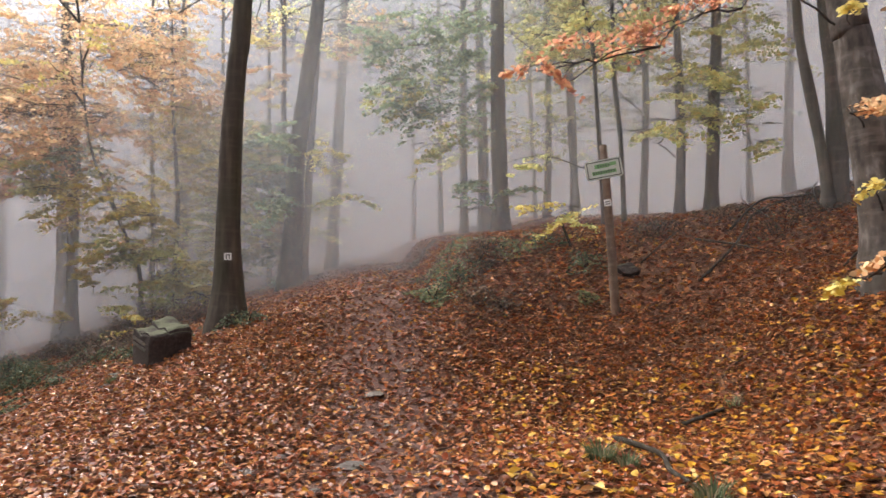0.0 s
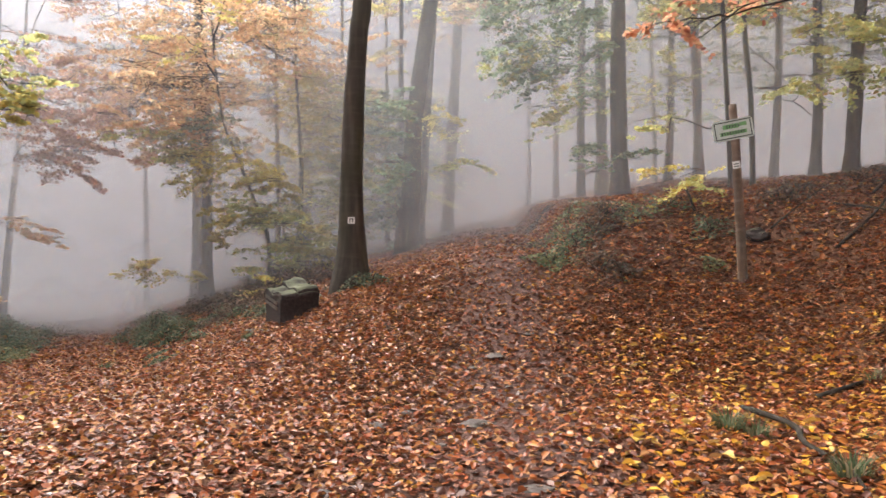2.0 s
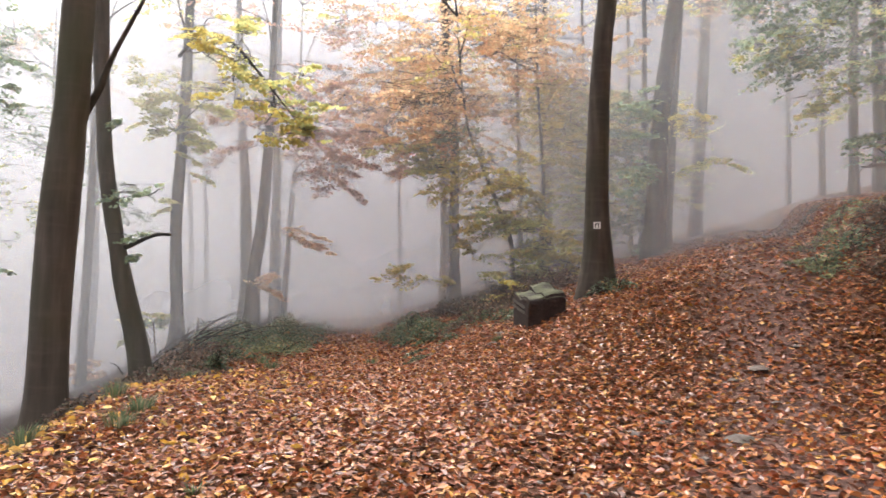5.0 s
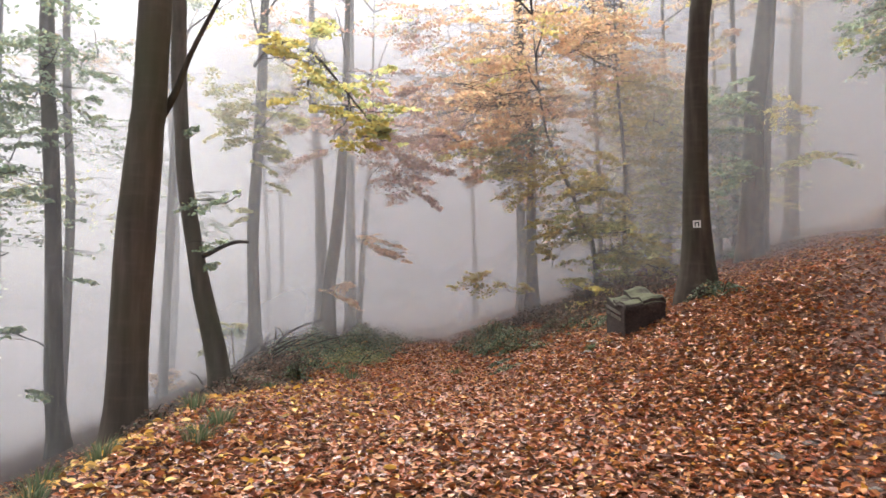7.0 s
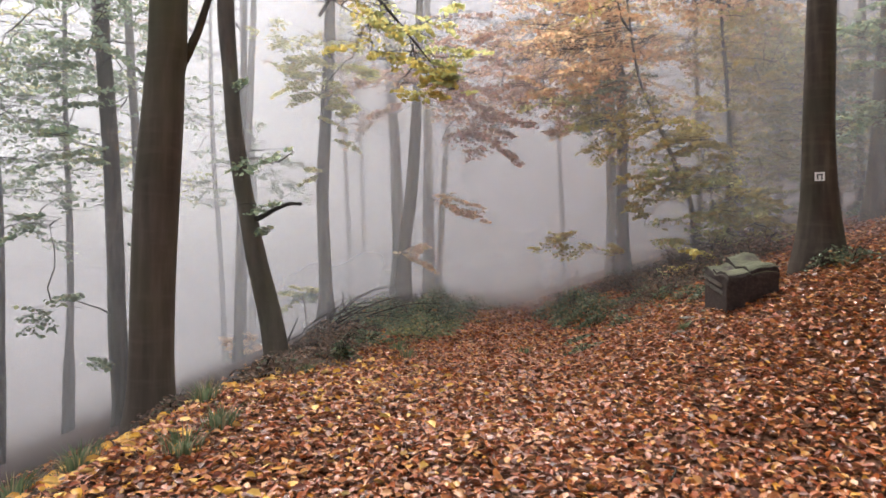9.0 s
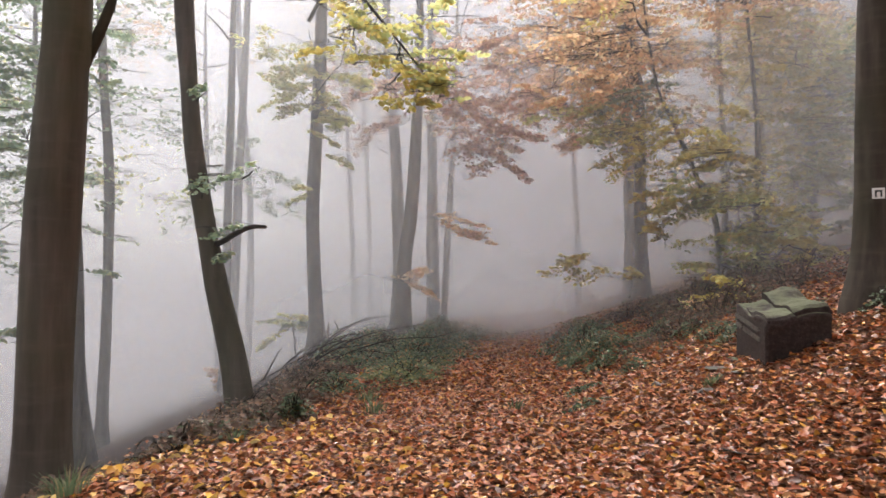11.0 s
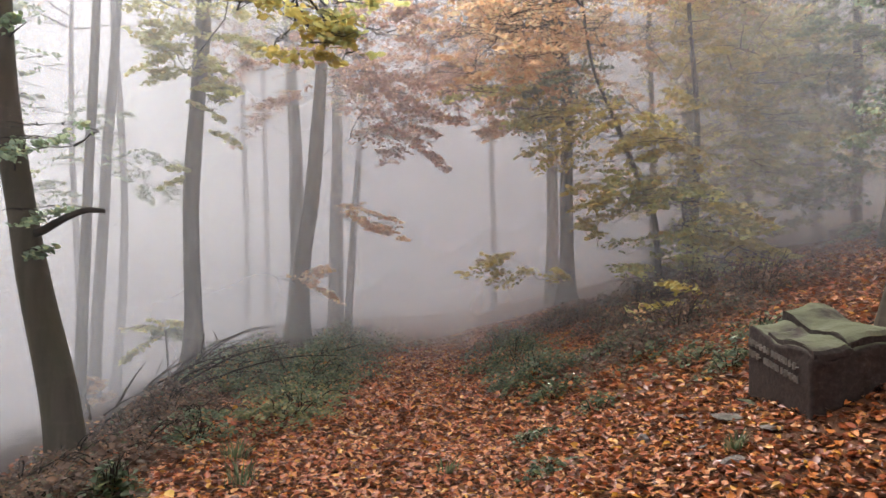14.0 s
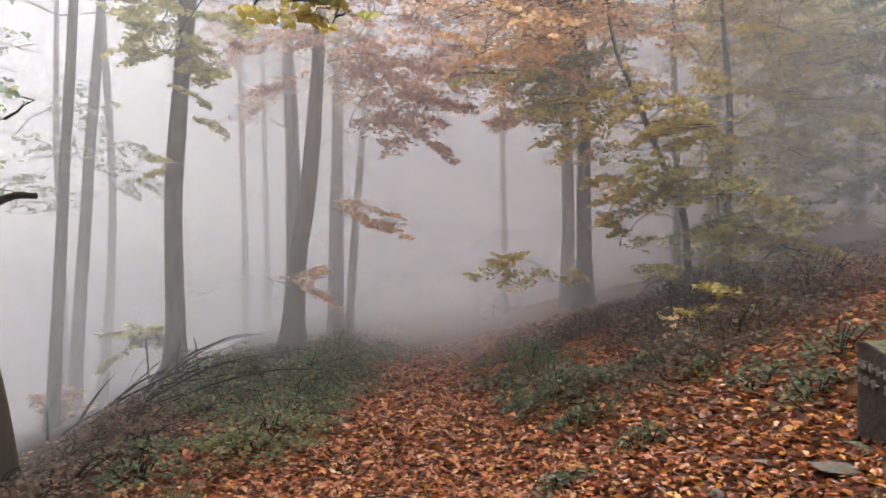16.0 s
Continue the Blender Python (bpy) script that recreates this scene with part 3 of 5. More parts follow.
        part("limb", tube(bend(body[i], tip, 0.1, 4, seed + 9 + k), [0.035, 0.028, 0.02, 0.014, 0.007], 5), TWIG, root, smooth=True)
        for lift in (0.0, 0.35):
            high.append((body[i][0] + 0.3 * (tip.x - body[i][0]), body[i][1] + 0.3 * (tip.y - body[i][1]), tip.z - lift, a + local.uniform(-0.5, 0.5), out * 1.5, (300 if x > 2 else 240) if wooded else 45))
    quick("upper_crown", fan_leaves(high, 0.12 if wooded else 0.1), LEAF_FACES, leaves, root)
    return tagged(root, label, "tree", "forest trees")


mt_tree = TREE("beech", "dark smooth beech trunk with painted trail mark and mossy foot", BARK_DARK,
     [(-3.57, 10.97, 1.53, 0.25), (-3.56, 10.98, 2.17, 0.2), (-3.56, 10.98, 3.20, 0.172), (-3.53, 10.99, 4.34, 0.16), (-3.46, 11.02, 5.51, 0.148), (-3.38, 11.05, 6.61, 0.138)],
     [], 16)
t2_tree = TREE("beech", "grey-brown beech with thin olive side branches beside the track", BARK_GREY,
     [(-4.27, 17.04, 2.59, 0.24), (-4.20, 17.06, 3.85, 0.22), (-4.13, 17.08, 5.48, 0.20), (-3.86, 17.15, 7.57, 0.19), (-3.61, 17.20, 9.43, 0.16)],
     [(-4.48, 16.46, 4.83, 0.59, 0.78, 1350, GREEN),
      (-2.99, 16.83, 4.50, 0.52, 0.18, 750, OLIVE),
      (-3.71, 17.70, 5.74, 0.55, 0.35, 480, YELLOW),
      (-3.16, 18.83, 9.36, 1.32, 0.29, 390, ORANGE),
      (-4.21, 17.57, 8.75, 0.69, 0.35, 240, OLIVE),
      (-4.35, 16.50, 5.89, 0.39, 0.52, 480, GREEN)], 16)
t2b_tree = TREE("beech", "slim beech trunk standing close behind another", BARK_GREY,
     [(-4.34, 18.57, 3.04, 0.10), (-4.23, 18.60, 4.79, 0.10), (-4.10, 18.63, 7.03, 0.09), (-3.95, 18.67, 9.18, 0.08)],
     [], 14)
c583_tree = TREE("beech", "far beech trunk pale in the mist", BARK_GREY,
     [(-4.70, 23.62, 3.45, 0.20), (-4.53, 23.66, 6.61, 0.18), (-4.29, 23.71, 10.46, 0.16), (-4.20, 23.72, 12.43, 0.14)],
     [(-3.37, 22.86, 10.84, 1.24, 0.44, 330, OLIVE),
      (-4.80, 22.58, 9.88, 1.06, 0.44, 330, ORANGE),
      (-6.31, 22.17, 10.73, 1.06, 0.44, 360, ORANGE),
      (-6.33, 22.17, 8.90, 0.71, 0.44, 240, YELLOW)] + [(-3.38, 21.30, 10.40, 0.85, 0.41, 450, ORANGE),
      (-5.64, 20.21, 9.98, 0.65, 0.45, 450, YELLOW),
      (-5.55, 19.39, 8.27, 0.46, 0.37, 350, ORANGE)], 16)
c878_tree = TREE("beech", "tall grey beech with wide layers of green leaves", BARK_GREY,
     [(0.63, 16.66, 3.61, 0.20), (0.64, 16.66, 4.91, 0.18), (0.66, 16.65, 6.89, 0.17), (0.71, 16.65, 8.92, 0.15)],
     [(-1.44, 16.06, 7.26, 0.92, 0.15, 960, GREEN),
      (-0.76, 16.12, 6.66, 1.05, 0.15, 1140, GREEN),
      (-1.61, 16.04, 7.92, 0.74, 0.17, 750, GREEN),
      (-0.04, 16.15, 7.42, 0.68, 0.20, 780, GREEN),
      (-0.97, 16.10, 6.21, 0.98, 0.12, 900, GREEN),
      (0.24, 16.66, 6.58, 0.51, 0.30, 600, GREEN),
      (-0.42, 16.14, 5.55, 0.74, 0.12, 540, OLIVE),
      (-1.21, 15.58, 6.63, 0.72, 0.12, 600, OLIVE),
      (0.29, 15.66, 4.16, 0.72, 0.26, 750, GREEN)] + [(1.49, 17.12, 8.11, 0.78, 0.92, 1050, OLIVE),
      (-0.21, 16.15, 8.22, 0.98, 0.49, 1200, GREEN)] + [(-1.64, 15.61, 8.11, 0.62, 0.25, 600, GREEN),
      (-0.76, 15.94, 7.43, 0.81, 0.25, 700, GREEN),
      (-1.42, 15.59, 6.51, 0.61, 0.19, 450, GREEN),
      (1.46, 16.31, 7.99, 0.63, 0.25, 450, OLIVE),
      (0.06, 16.54, 6.03, 0.45, 0.36, 350, GREEN),
      (-0.78, 15.57, 5.24, 0.42, 0.19, 260, OLIVE)], 16)
c845_tree = TREE("beech", "slim grey beech trunk on the bank", BARK_GREY,
     [(0.27, 19.66, 4.33, 0.15), (0.28, 19.66, 6.33, 0.14), (0.29, 19.66, 8.38, 0.12), (0.28, 19.66, 10.32, 0.10)],
     [], 15)
c815_tree = TREE("beech", "slim grey beech trunk on the bank", BARK_GREY,
     [(-0.31, 20.15, 3.87, 0.12), (-0.25, 20.15, 6.48, 0.11), (-0.19, 20.15, 8.91, 0.10), (-0.15, 20.15, 10.57, 0.09)],
     [], 15)
c775_tree = TREE("beech", "thin far beech trunk pale in the mist", BARK_GREY,
     [(-1.24, 25.11, 4.60, 0.10), (-1.22, 25.11, 6.77, 0.09), (-1.16, 25.11, 9.18, 0.08), (-1.13, 25.11, 11.63, 0.07)],
     [], 13)
c728_tree = TREE("beech", "thin far beech trunk pale in the mist", BARK_GREY,
     [(-2.46, 28.02, 4.79, 0.10), (-2.41, 28.02, 7.44, 0.09), (-2.36, 28.03, 10.13, 0.08)],
     [], 12)
r940_tree = TREE("beech", "thin far beech trunk pale in the mist", BARK_GREY,
     [(1.82, 23.11, 4.59, 0.08), (1.86, 23.11, 6.21, 0.07), (1.83, 23.11, 8.97, 0.07), (1.86, 23.11, 11.79, 0.06)],
     [(2.02, 22.09, 10.60, 1.02, 0.85, 600, OLIVE)], 13)
r1008_tree = TREE("beech", "slim grey beech trunk on the wooded bank", BARK_GREY,
     [(2.53, 18.53, 4.57, 0.11), (2.54, 18.53, 6.68, 0.11), (2.49, 18.53, 8.77, 0.10), (2.47, 18.54, 9.68, 0.09)],
     [(2.68, 18.01, 8.69, 1.25, 0.69, 1500, OLIVE)] + [(2.25, 17.83, 8.36, 0.83, 0.44, 600, OLIVE),
      (3.58, 16.92, 8.20, 0.65, 0.42, 450, OLIVE)], 14)
r1045_tree = TREE("sapling", "slender dark young beech with bare twigs", BARK_DARK,
     [(2.50, 13.99, 3.24, 0.05), (2.48, 13.99, 4.48, 0.05), (2.46, 14.00, 5.59, 0.04), (2.44, 14.00, 6.71, 0.04), (2.30, 14.02, 7.63, 0.03)],
     [(2.70, 13.96, 7.13, 0.75, 0.43, 1050, OLIVE),
      (1.47, 13.61, 4.44, 0.42, 0.21, 60, OLIVE)], 9)
r1090_tree = TREE("sapling", "slender young beech on the wooded bank", BARK_GREY,
     [(3.04, 14.91, 3.51, 0.05), (3.05, 14.91, 5.02, 0.05), (2.98, 14.93, 6.44, 0.05), (3.01, 14.92, 7.64, 0.04)],
     [(3.54, 14.81, 7.68, 0.69, 0.46, 900, OLIVE)], 10)
r1193_tree = TREE("beech", "slim beech with olive leaf sprays", BARK_GREY,
     [(4.33, 15.65, 3.69, 0.11), (4.43, 15.63, 5.13, 0.10), (4.47, 15.62, 6.72, 0.09), (4.48, 15.61, 7.98, 0.07)],
     [(4.06, 14.69, 5.49, 0.87, 0.46, 1800, OLIVE),
      (4.46, 15.10, 6.66, 0.72, 0.60, 1050, OLIVE)], 12)
r1250_tree = TREE("beech", "dark beech trunk with olive leaf sprays", BARK_DARK,
     [(4.79, 15.01, 3.78, 0.13), (4.88, 14.98, 4.95, 0.12), (4.99, 14.95, 6.34, 0.11), (5.09, 14.91, 7.63, 0.10)],
     [(4.86, 13.41, 5.44, 0.70, 0.43, 1500, OLIVE),
      (5.08, 13.33, 4.68, 0.59, 0.22, 900, OLIVE),
      (5.26, 14.33, 6.91, 0.69, 0.58, 900, OLIVE)], 13)
r1315_tree = TREE("beech", "thin far beech trunk pale in the mist", BARK_GREY,
     [(7.33, 19.96, 5.31, 0.07), (7.44, 19.92, 7.63, 0.06), (7.50, 19.90, 9.68, 0.06)],
     [], 12)
r1385_tree = TREE("beech", "far beech trunk pale in the mist", BARK_GREY,
     [(8.59, 20.55, 5.62, 0.13), (8.76, 20.49, 7.75, 0.11), (8.93, 20.41, 9.82, 0.10)],
     [], 14)
rB_tree = TREE("beech", "straight smooth beech trunk on the leafy bank", BARK_GREY,
     [(5.53, 11.49, 3.16, 0.16), (5.61, 11.45, 4.02, 0.16), (5.65, 11.43, 5.17, 0.15), (5.63, 11.44, 6.26, 0.15)],
     [], 15)
rC_tree = TREE("beech", "curved slim beech stem beside a straight trunk", BARK_GREY,
     [(5.38, 11.37, 3.24, 0.08), (5.34, 11.38, 3.94, 0.08), (5.26, 11.42, 4.83, 0.08), (5.18, 11.45, 5.66, 0.07), (5.18, 11.46, 6.29, 0.07)],
     [], 10)
rA_tree = TREE("oak", "rough grey leaning oak trunk with long red-leaved branch", BARK_ROUGH,
     [(4.45, 8.09, 2.14, 0.24), (4.40, 8.11, 2.81, 0.22), (4.36, 8.14, 3.62, 0.21), (4.30, 8.17, 4.39, 0.19), (4.26, 8.19, 4.99, 0.19)],
     [(4.02, 7.52, 3.51, 0.22, 0.08, 270, ORANGE),
      (4.14, 7.46, 3.38, 0.19, 0.09, 180, ORANGE),
      (3.92, 7.24, 2.58, 0.12, 0.07, 90, YELLOW),
      (4.09, 7.71, 4.56, 0.09, 0.07, 72, YELLOW),
      (2.77, 8.26, 4.88, 0.43, 0.10, 150, RED),
      (2.24, 8.20, 4.59, 0.35, 0.11, 285, RED),
      (1.67, 8.22, 4.33, 0.41, 0.09, 240, RED),
      (1.16, 8.20, 4.20, 0.34, 0.07, 180, RED),
      (0.84, 8.13, 4.19, 0.22, 0.07, 90, RED)], 12)
ft_tree = TREE("beech", "large dark beech with orange and green autumn crown", BARK_DARK,
     [(-11.58, 20.60, 0.95, 0.24), (-11.57, 20.60, 2.23, 0.17), (-11.59, 20.59, 3.94, 0.16), (-11.58, 20.60, 5.55, 0.15), (-11.62, 20.58, 6.92, 0.15), (-11.75, 20.51, 8.06, 0.14)],
     [(-12.65, 19.87, 7.31, 1.42, 0.62, 4290, ORANGE),
      (-11.27, 20.64, 7.55, 1.35, 0.55, 4290, ORANGE),
      (-13.09, 18.98, 6.66, 1.19, 0.33, 2730, RUST),
      (-13.36, 18.16, 6.7, 0.69, 0.46, 1170, RUST),
      (-11.09, 19.05, 5.86, 1.00, 0.38, 3510, GREEN),
      (-12.40, 18.84, 5.7, 0.63, 0.69, 1365, ORANGE),
      (-10.52, 20.99, 8.17, 1.35, 0.49, 1950, ORANGE),
      (-12.34, 20.06, 8.31, 1.35, 0.49, 1950, ORANGE),
      (-11.52, 19.38, 5.42, 0.92, 0.29, 1950, YELLOW)] + [(-11.36, 18.34, 8.92, 1.45, 0.81, 1950, ORANGE),
      (-9.76, 19.28, 9.51, 1.29, 0.81, 1950, ORANGE),
      (-10.63, 18.21, 6.76, 1.73, 0.63, 2730, ORANGE),
      (-8.33, 19.97, 8.90, 1.29, 0.73, 1950, ORANGE),
      (-8.05, 20.08, 7.15, 0.97, 0.65, 1365, YELLOW),
      (-8.47, 19.90, 10.18, 1.45, 0.65, 1560, ORANGE),
      (-11.15, 17.28, 5.43, 0.92, 0.46, 975, OLIVE),
      (-10.83, 19.83, 8.50, 1.86, 0.85, 2340, ORANGE),
      (-12.14, 19.03, 10.17, 1.86, 0.68, 1560, ORANGE)] + [(-7.40, 19.27, 5.68, 0.62, 0.62, 780, YELLOW)] + [(-10.45, 17.10, 6.74, 1.80, 0.34, 1500, ORANGE),
      (-12.11, 17.40, 8.17, 1.32, 0.40, 900, ORANGE),
      (-8.06, 18.05, 8.10, 1.23, 0.43, 900, ORANGE),
      (-12.94, 17.38, 9.59, 1.35, 0.47, 800, RUST),
      (-9.83, 18.07, 9.39, 1.29, 0.45, 900, ORANGE),
      (-10.90, 15.99, 5.63, 0.75, 0.27, 420, ORANGE),
      (-10.69, 18.25, 8.09, 1.32, 0.46, 900, ORANGE),
      (-12.30, 16.66, 5.52, 0.78, 0.52, 700, RUST),
      (-11.11, 18.77, 6.20, 0.89, 0.23, 900, GREEN)], 15)
fl_tree = TREE("beech", "dark beech trunk close beside another", BARK_BROWN,
     [(-12.75, 21.98, 1.03, 0.18), (-12.74, 21.99, 2.85, 0.16), (-12.75, 21.98, 4.69, 0.15), (-12.78, 21.97, 6.84, 0.14), (-12.82, 21.94, 9.01, 0.12)],
     [(-11.45, 17.53, 2.10, 0.59, 0.30, 1050, YELLOW),
      (-10.91, 19.00, 1.97, 0.29, 0.16, 180, YELLOW)], 15)
bush_tree = TREE("young_beech", "leaning young beech with yellow and olive leaves", BARK_DARK,
     [(-8.35, 18.17, 2.06, 0.06), (-8.42, 18.14, 3.03, 0.06), (-8.67, 18.05, 3.72, 0.05), (-8.94, 17.94, 4.52, 0.05), (-9.24, 17.81, 5.34, 0.04), (-9.51, 17.69, 6.17, 0.03)],
     [(-9.86, 17.85, 4.93, 0.99, 0.33, 2880, YELLOW),
      (-8.43, 17.93, 4.55, 0.90, 0.38, 2880, YELLOW),
      (-7.88, 18.12, 4.09, 0.45, 0.30, 900, YELLOW),
      (-9.04, 17.46, 3.39, 0.59, 0.49, 1800, YELLOW),
      (-7.84, 18.13, 3.52, 1.00, 0.45, 2880, OLIVE),
      (-7.05, 17.84, 2.76, 0.72, 0.43, 1980, YELLOW),
      (-8.54, 17.45, 3.82, 0.68, 0.29, 1440, OLIVE),
      (-7.32, 17.56, 2.04, 0.66, 0.28, 1440, OLIVE),
      (-8.09, 18.05, 2.53, 0.95, 0.50, 2520, OLIVE)] + [(-9.33, 17.33, 2.81, 0.25, 0.25, 324, YELLOW),
      (-7.74, 17.11, 1.34, 0.44, 0.30, 936, YELLOW),
      (-6.34, 17.49, 2.25, 0.37, 0.22, 540, YELLOW)] + [(-8.92, 17.75, 4.95, 0.88, 0.22, 800, YELLOW),
      (-8.10, 17.79, 4.38, 0.69, 0.17, 700, YELLOW),
      (-8.47, 17.21, 3.33, 0.62, 0.21, 700, OLIVE),
      (-7.18, 17.84, 2.81, 0.66, 0.20, 700, OLIVE),
      (-6.61, 18.05, 2.36, 0.60, 0.24, 450, YELLOW),
      (-7.69, 16.80, 1.54, 0.48, 0.23, 420, YELLOW)], 8)
rstem_tree = TREE("young_beech", "slim dark young beech with layered olive leaves", BARK_DARK,
     [(-8.17, 19.60, 1.67, 0.08), (-8.13, 19.61, 3.45, 0.07), (-8.09, 19.62, 5.03, 0.06), (-8.17, 19.60, 6.53, 0.05), (-8.23, 19.58, 7.40, 0.04)],
     [(-7.20, 20.38, 5.11, 1.15, 0.30, 2925, OLIVE),
      (-6.84, 20.45, 4.39, 1.04, 0.30, 2250, OLIVE),
      (-7.02, 20.93, 6.34, 1.43, 0.38, 3150, YELLOW),
      (-7.88, 20.72, 7.24, 1.07, 0.42, 2025, OLIVE),
      (-6.46, 20.53, 6.44, 0.81, 0.58, 1575, OLIVE),
      (-7.61, 20.79, 4.08, 0.72, 0.36, 1125, OLIVE)] + [(-8.04, 20.37, 7.39, 0.80, 0.30, 800, YELLOW),
      (-6.91, 20.67, 6.46, 0.83, 0.24, 800, OLIVE),
      (-7.22, 19.90, 5.15, 0.87, 0.23, 900, OLIVE),
      (-7.30, 20.16, 4.26, 0.99, 0.23, 800, OLIVE),
      (-6.77, 21.93, 7.84, 0.83, 0.30, 600, OLIVE),
      (-8.89, 21.03, 6.75, 0.72, 0.26, 600, YELLOW)], 9)
rfar_tree = TREE("beech", "far beech trunk behind the yellow bushes", BARK_GREY,
     [(-10.08, 24.76, 3.08, 0.17), (-10.07, 24.77, 4.82, 0.15), (-10.08, 24.76, 7.48, 0.14), (-10.13, 24.75, 9.27, 0.12)],
     [], 14)
rg_tree = TREE("beech", "dark beech with green leaf layers on the slope", BARK_DARK,
     [(-5.31, 19.88, 2.59, 0.10), (-5.27, 19.88, 3.79, 0.09), (-5.24, 19.88, 5.29, 0.09), (-5.22, 19.89, 6.81, 0.08)],
     [(-5.38, 19.36, 6.09, 0.67, 0.67, 1500, GREEN),
      (-5.89, 19.79, 5.89, 0.81, 0.29, 900, OLIVE),
      (-5.72, 19.82, 3.41, 0.69, 0.35, 750, GREEN)] + [(-5.32, 19.26, 6.00, 0.62, 0.25, 700, GREEN),
      (-5.65, 19.14, 4.40, 0.57, 0.21, 500, OLIVE),
      (-5.23, 19.26, 3.66, 0.65, 0.20, 500, GREEN),
      (-5.33, 18.99, 2.78, 0.50, 0.24, 420, GREEN),
      (-5.22, 19.68, 4.94, 0.46, 0.58, 600, GREEN)], 13)
bt_tree = TREE("beech", "thick dark smooth beech trunk at the path's edge", BARK_BROWN,
     [(-8.05, 5.09, 0.01, 0.21), (-8.03, 5.08, 0.77, 0.205), (-8.01, 5.08, 1.62, 0.202), (-7.97, 5.09, 2.48, 0.194), (-7.91, 5.11, 3.35, 0.189), (-7.84, 5.13, 4.24, 0.189)],
     [], 15)
ct_tree = TREE("beech", "dark beech trunk leaning outward from its foot with broken branch", BARK_BROWN,
     [(-10.66, 8.37, -0.17, 0.17), (-10.74, 8.25, 0.69, 0.17), (-10.91, 8.08, 1.65, 0.16), (-10.99, 7.98, 2.32, 0.14), (-11.09, 7.82, 3.56, 0.13), (-11.11, 7.73, 4.52, 0.12), (-11.10, 7.62, 5.96, 0.13)],
     [(-10.44, 8.00, 3.19, 0.39, 0.11, 200, GREEN),
      (-10.87, 7.64, 3.04, 0.17, 0.09, 80, GREEN),
      (-10.56, 7.98, 2.50, 0.24, 0.08, 150, GREEN),
      (-10.55, 8.02, 2.09, 0.11, 0.06, 60, GREEN),
      (-10.77, 7.71, 4.31, 0.09, 0.04, 36, GREEN)], 14)
dt_tree = TREE("beech", "grey beech trunk with yellow drooping branch", BARK_GREY,
     [(-15.19, 12.82, 0.16, 0.21), (-15.21, 12.79, 0.98, 0.16), (-15.25, 12.73, 2.32, 0.15), (-15.26, 12.71, 3.67, 0.15), (-15.22, 12.77, 5.24, 0.15), (-15.19, 12.82, 6.84, 0.14)],
     [(-15.37, 12.15, 6.26, 0.75, 0.54, 1700, OLIVE),
      (-14.89, 12.91, 5.33, 0.38, 0.75, 884, OLIVE),
      (-14.79, 13.05, 6.19, 0.65, 0.54, 1190, OLIVE),
      (-15.24, 12.37, 3.73, 0.22, 0.17, 136, OLIVE),
      (-10.49, 9.79, 6.61, 0.52, 0.12, 130, OLIVE),
      (-10.65, 9.54, 6.39, 0.51, 0.12, 130, YELLOW),
      (-10.22, 9.98, 6.29, 0.61, 0.12, 130, OLIVE),
      (-10.43, 9.70, 6.04, 0.60, 0.12, 130, YELLOW),
      (-9.99, 10.14, 5.97, 0.69, 0.12, 130, OLIVE),
      (-10.26, 9.83, 5.70, 0.69, 0.12, 130, YELLOW),
      (-9.79, 10.29, 5.59, 0.74, 0.12, 130, OLIVE),
      (-10.08, 9.96, 5.31, 0.73, 0.12, 130, YELLOW),
      (-9.59, 10.43, 5.27, 0.69, 0.12, 130, OLIVE),
      (-9.86, 10.12, 5.01, 0.69, 0.12, 130, YELLOW),
      (-9.42, 10.56, 4.89, 0.56, 0.12, 130, OLIVE),
      (-9.62, 10.29, 4.68, 0.56, 0.12, 130, YELLOW),
      (-9.28, 10.67, 4.60, 0.35, 0.12, 130, OLIVE),
      (-9.37, 10.45, 4.46, 0.34, 0.12, 130, YELLOW)] + [(-15.41, 11.86, 6.60, 0.47, 0.33, 420, OLIVE),
      (-15.13, 12.13, 5.72, 0.31, 0.29, 260, OLIVE),
      (-14.65, 12.78, 5.20, 0.32, 0.34, 240, OLIVE),
      (-15.54, 12.06, 6.85, 0.62, 0.50, 300, OLIVE)], 14)
et_tree = TREE("beech", "dark curved beech trunk with rust-brown leaves", BARK_BROWN,
     [(-15.19, 15.35, 0.39, 0.27), (-15.18, 15.36, 0.95, 0.21), (-15.16, 15.38, 2.17, 0.19), (-15.05, 15.51, 3.53, 0.17), (-14.96, 15.61, 5.58, 0.14), (-14.92, 15.65, 7.31, 0.11)],
     [(-14.38, 15.78, 5.98, 0.89, 0.50, 2400, RUST),
      (-13.74, 16.39, 6.59, 0.78, 0.56, 2000, RUST),
      (-13.72, 16.41, 4.78, 0.56, 0.39, 1040, RUST),
      (-14.24, 15.93, 7.01, 1.00, 0.45, 2000, RUST),
      (-15.64, 15.12, 6.15, 0.58, 0.46, 800, RUST),
      (-13.97, 15.76, 3.16, 0.60, 0.22, 1000, ORANGE),
      (-14.33, 15.11, 1.89, 0.65, 0.15, 800, ORANGE),
      (-13.13, 16.92, 5.14, 0.56, 0.45, 1000, RUST)] + [(-14.43, 14.60, 6.63, 0.64, 0.37, 600, RUST),
      (-13.51, 15.59, 6.00, 0.71, 0.28, 600, RUST),
      (-13.24, 16.12, 5.02, 0.78, 0.22, 420, RUST),
      (-12.88, 16.48, 7.22, 0.61, 0.49, 600, RUST),
      (-13.37, 15.22, 7.58, 0.80, 0.41, 500, RUST)], 14)
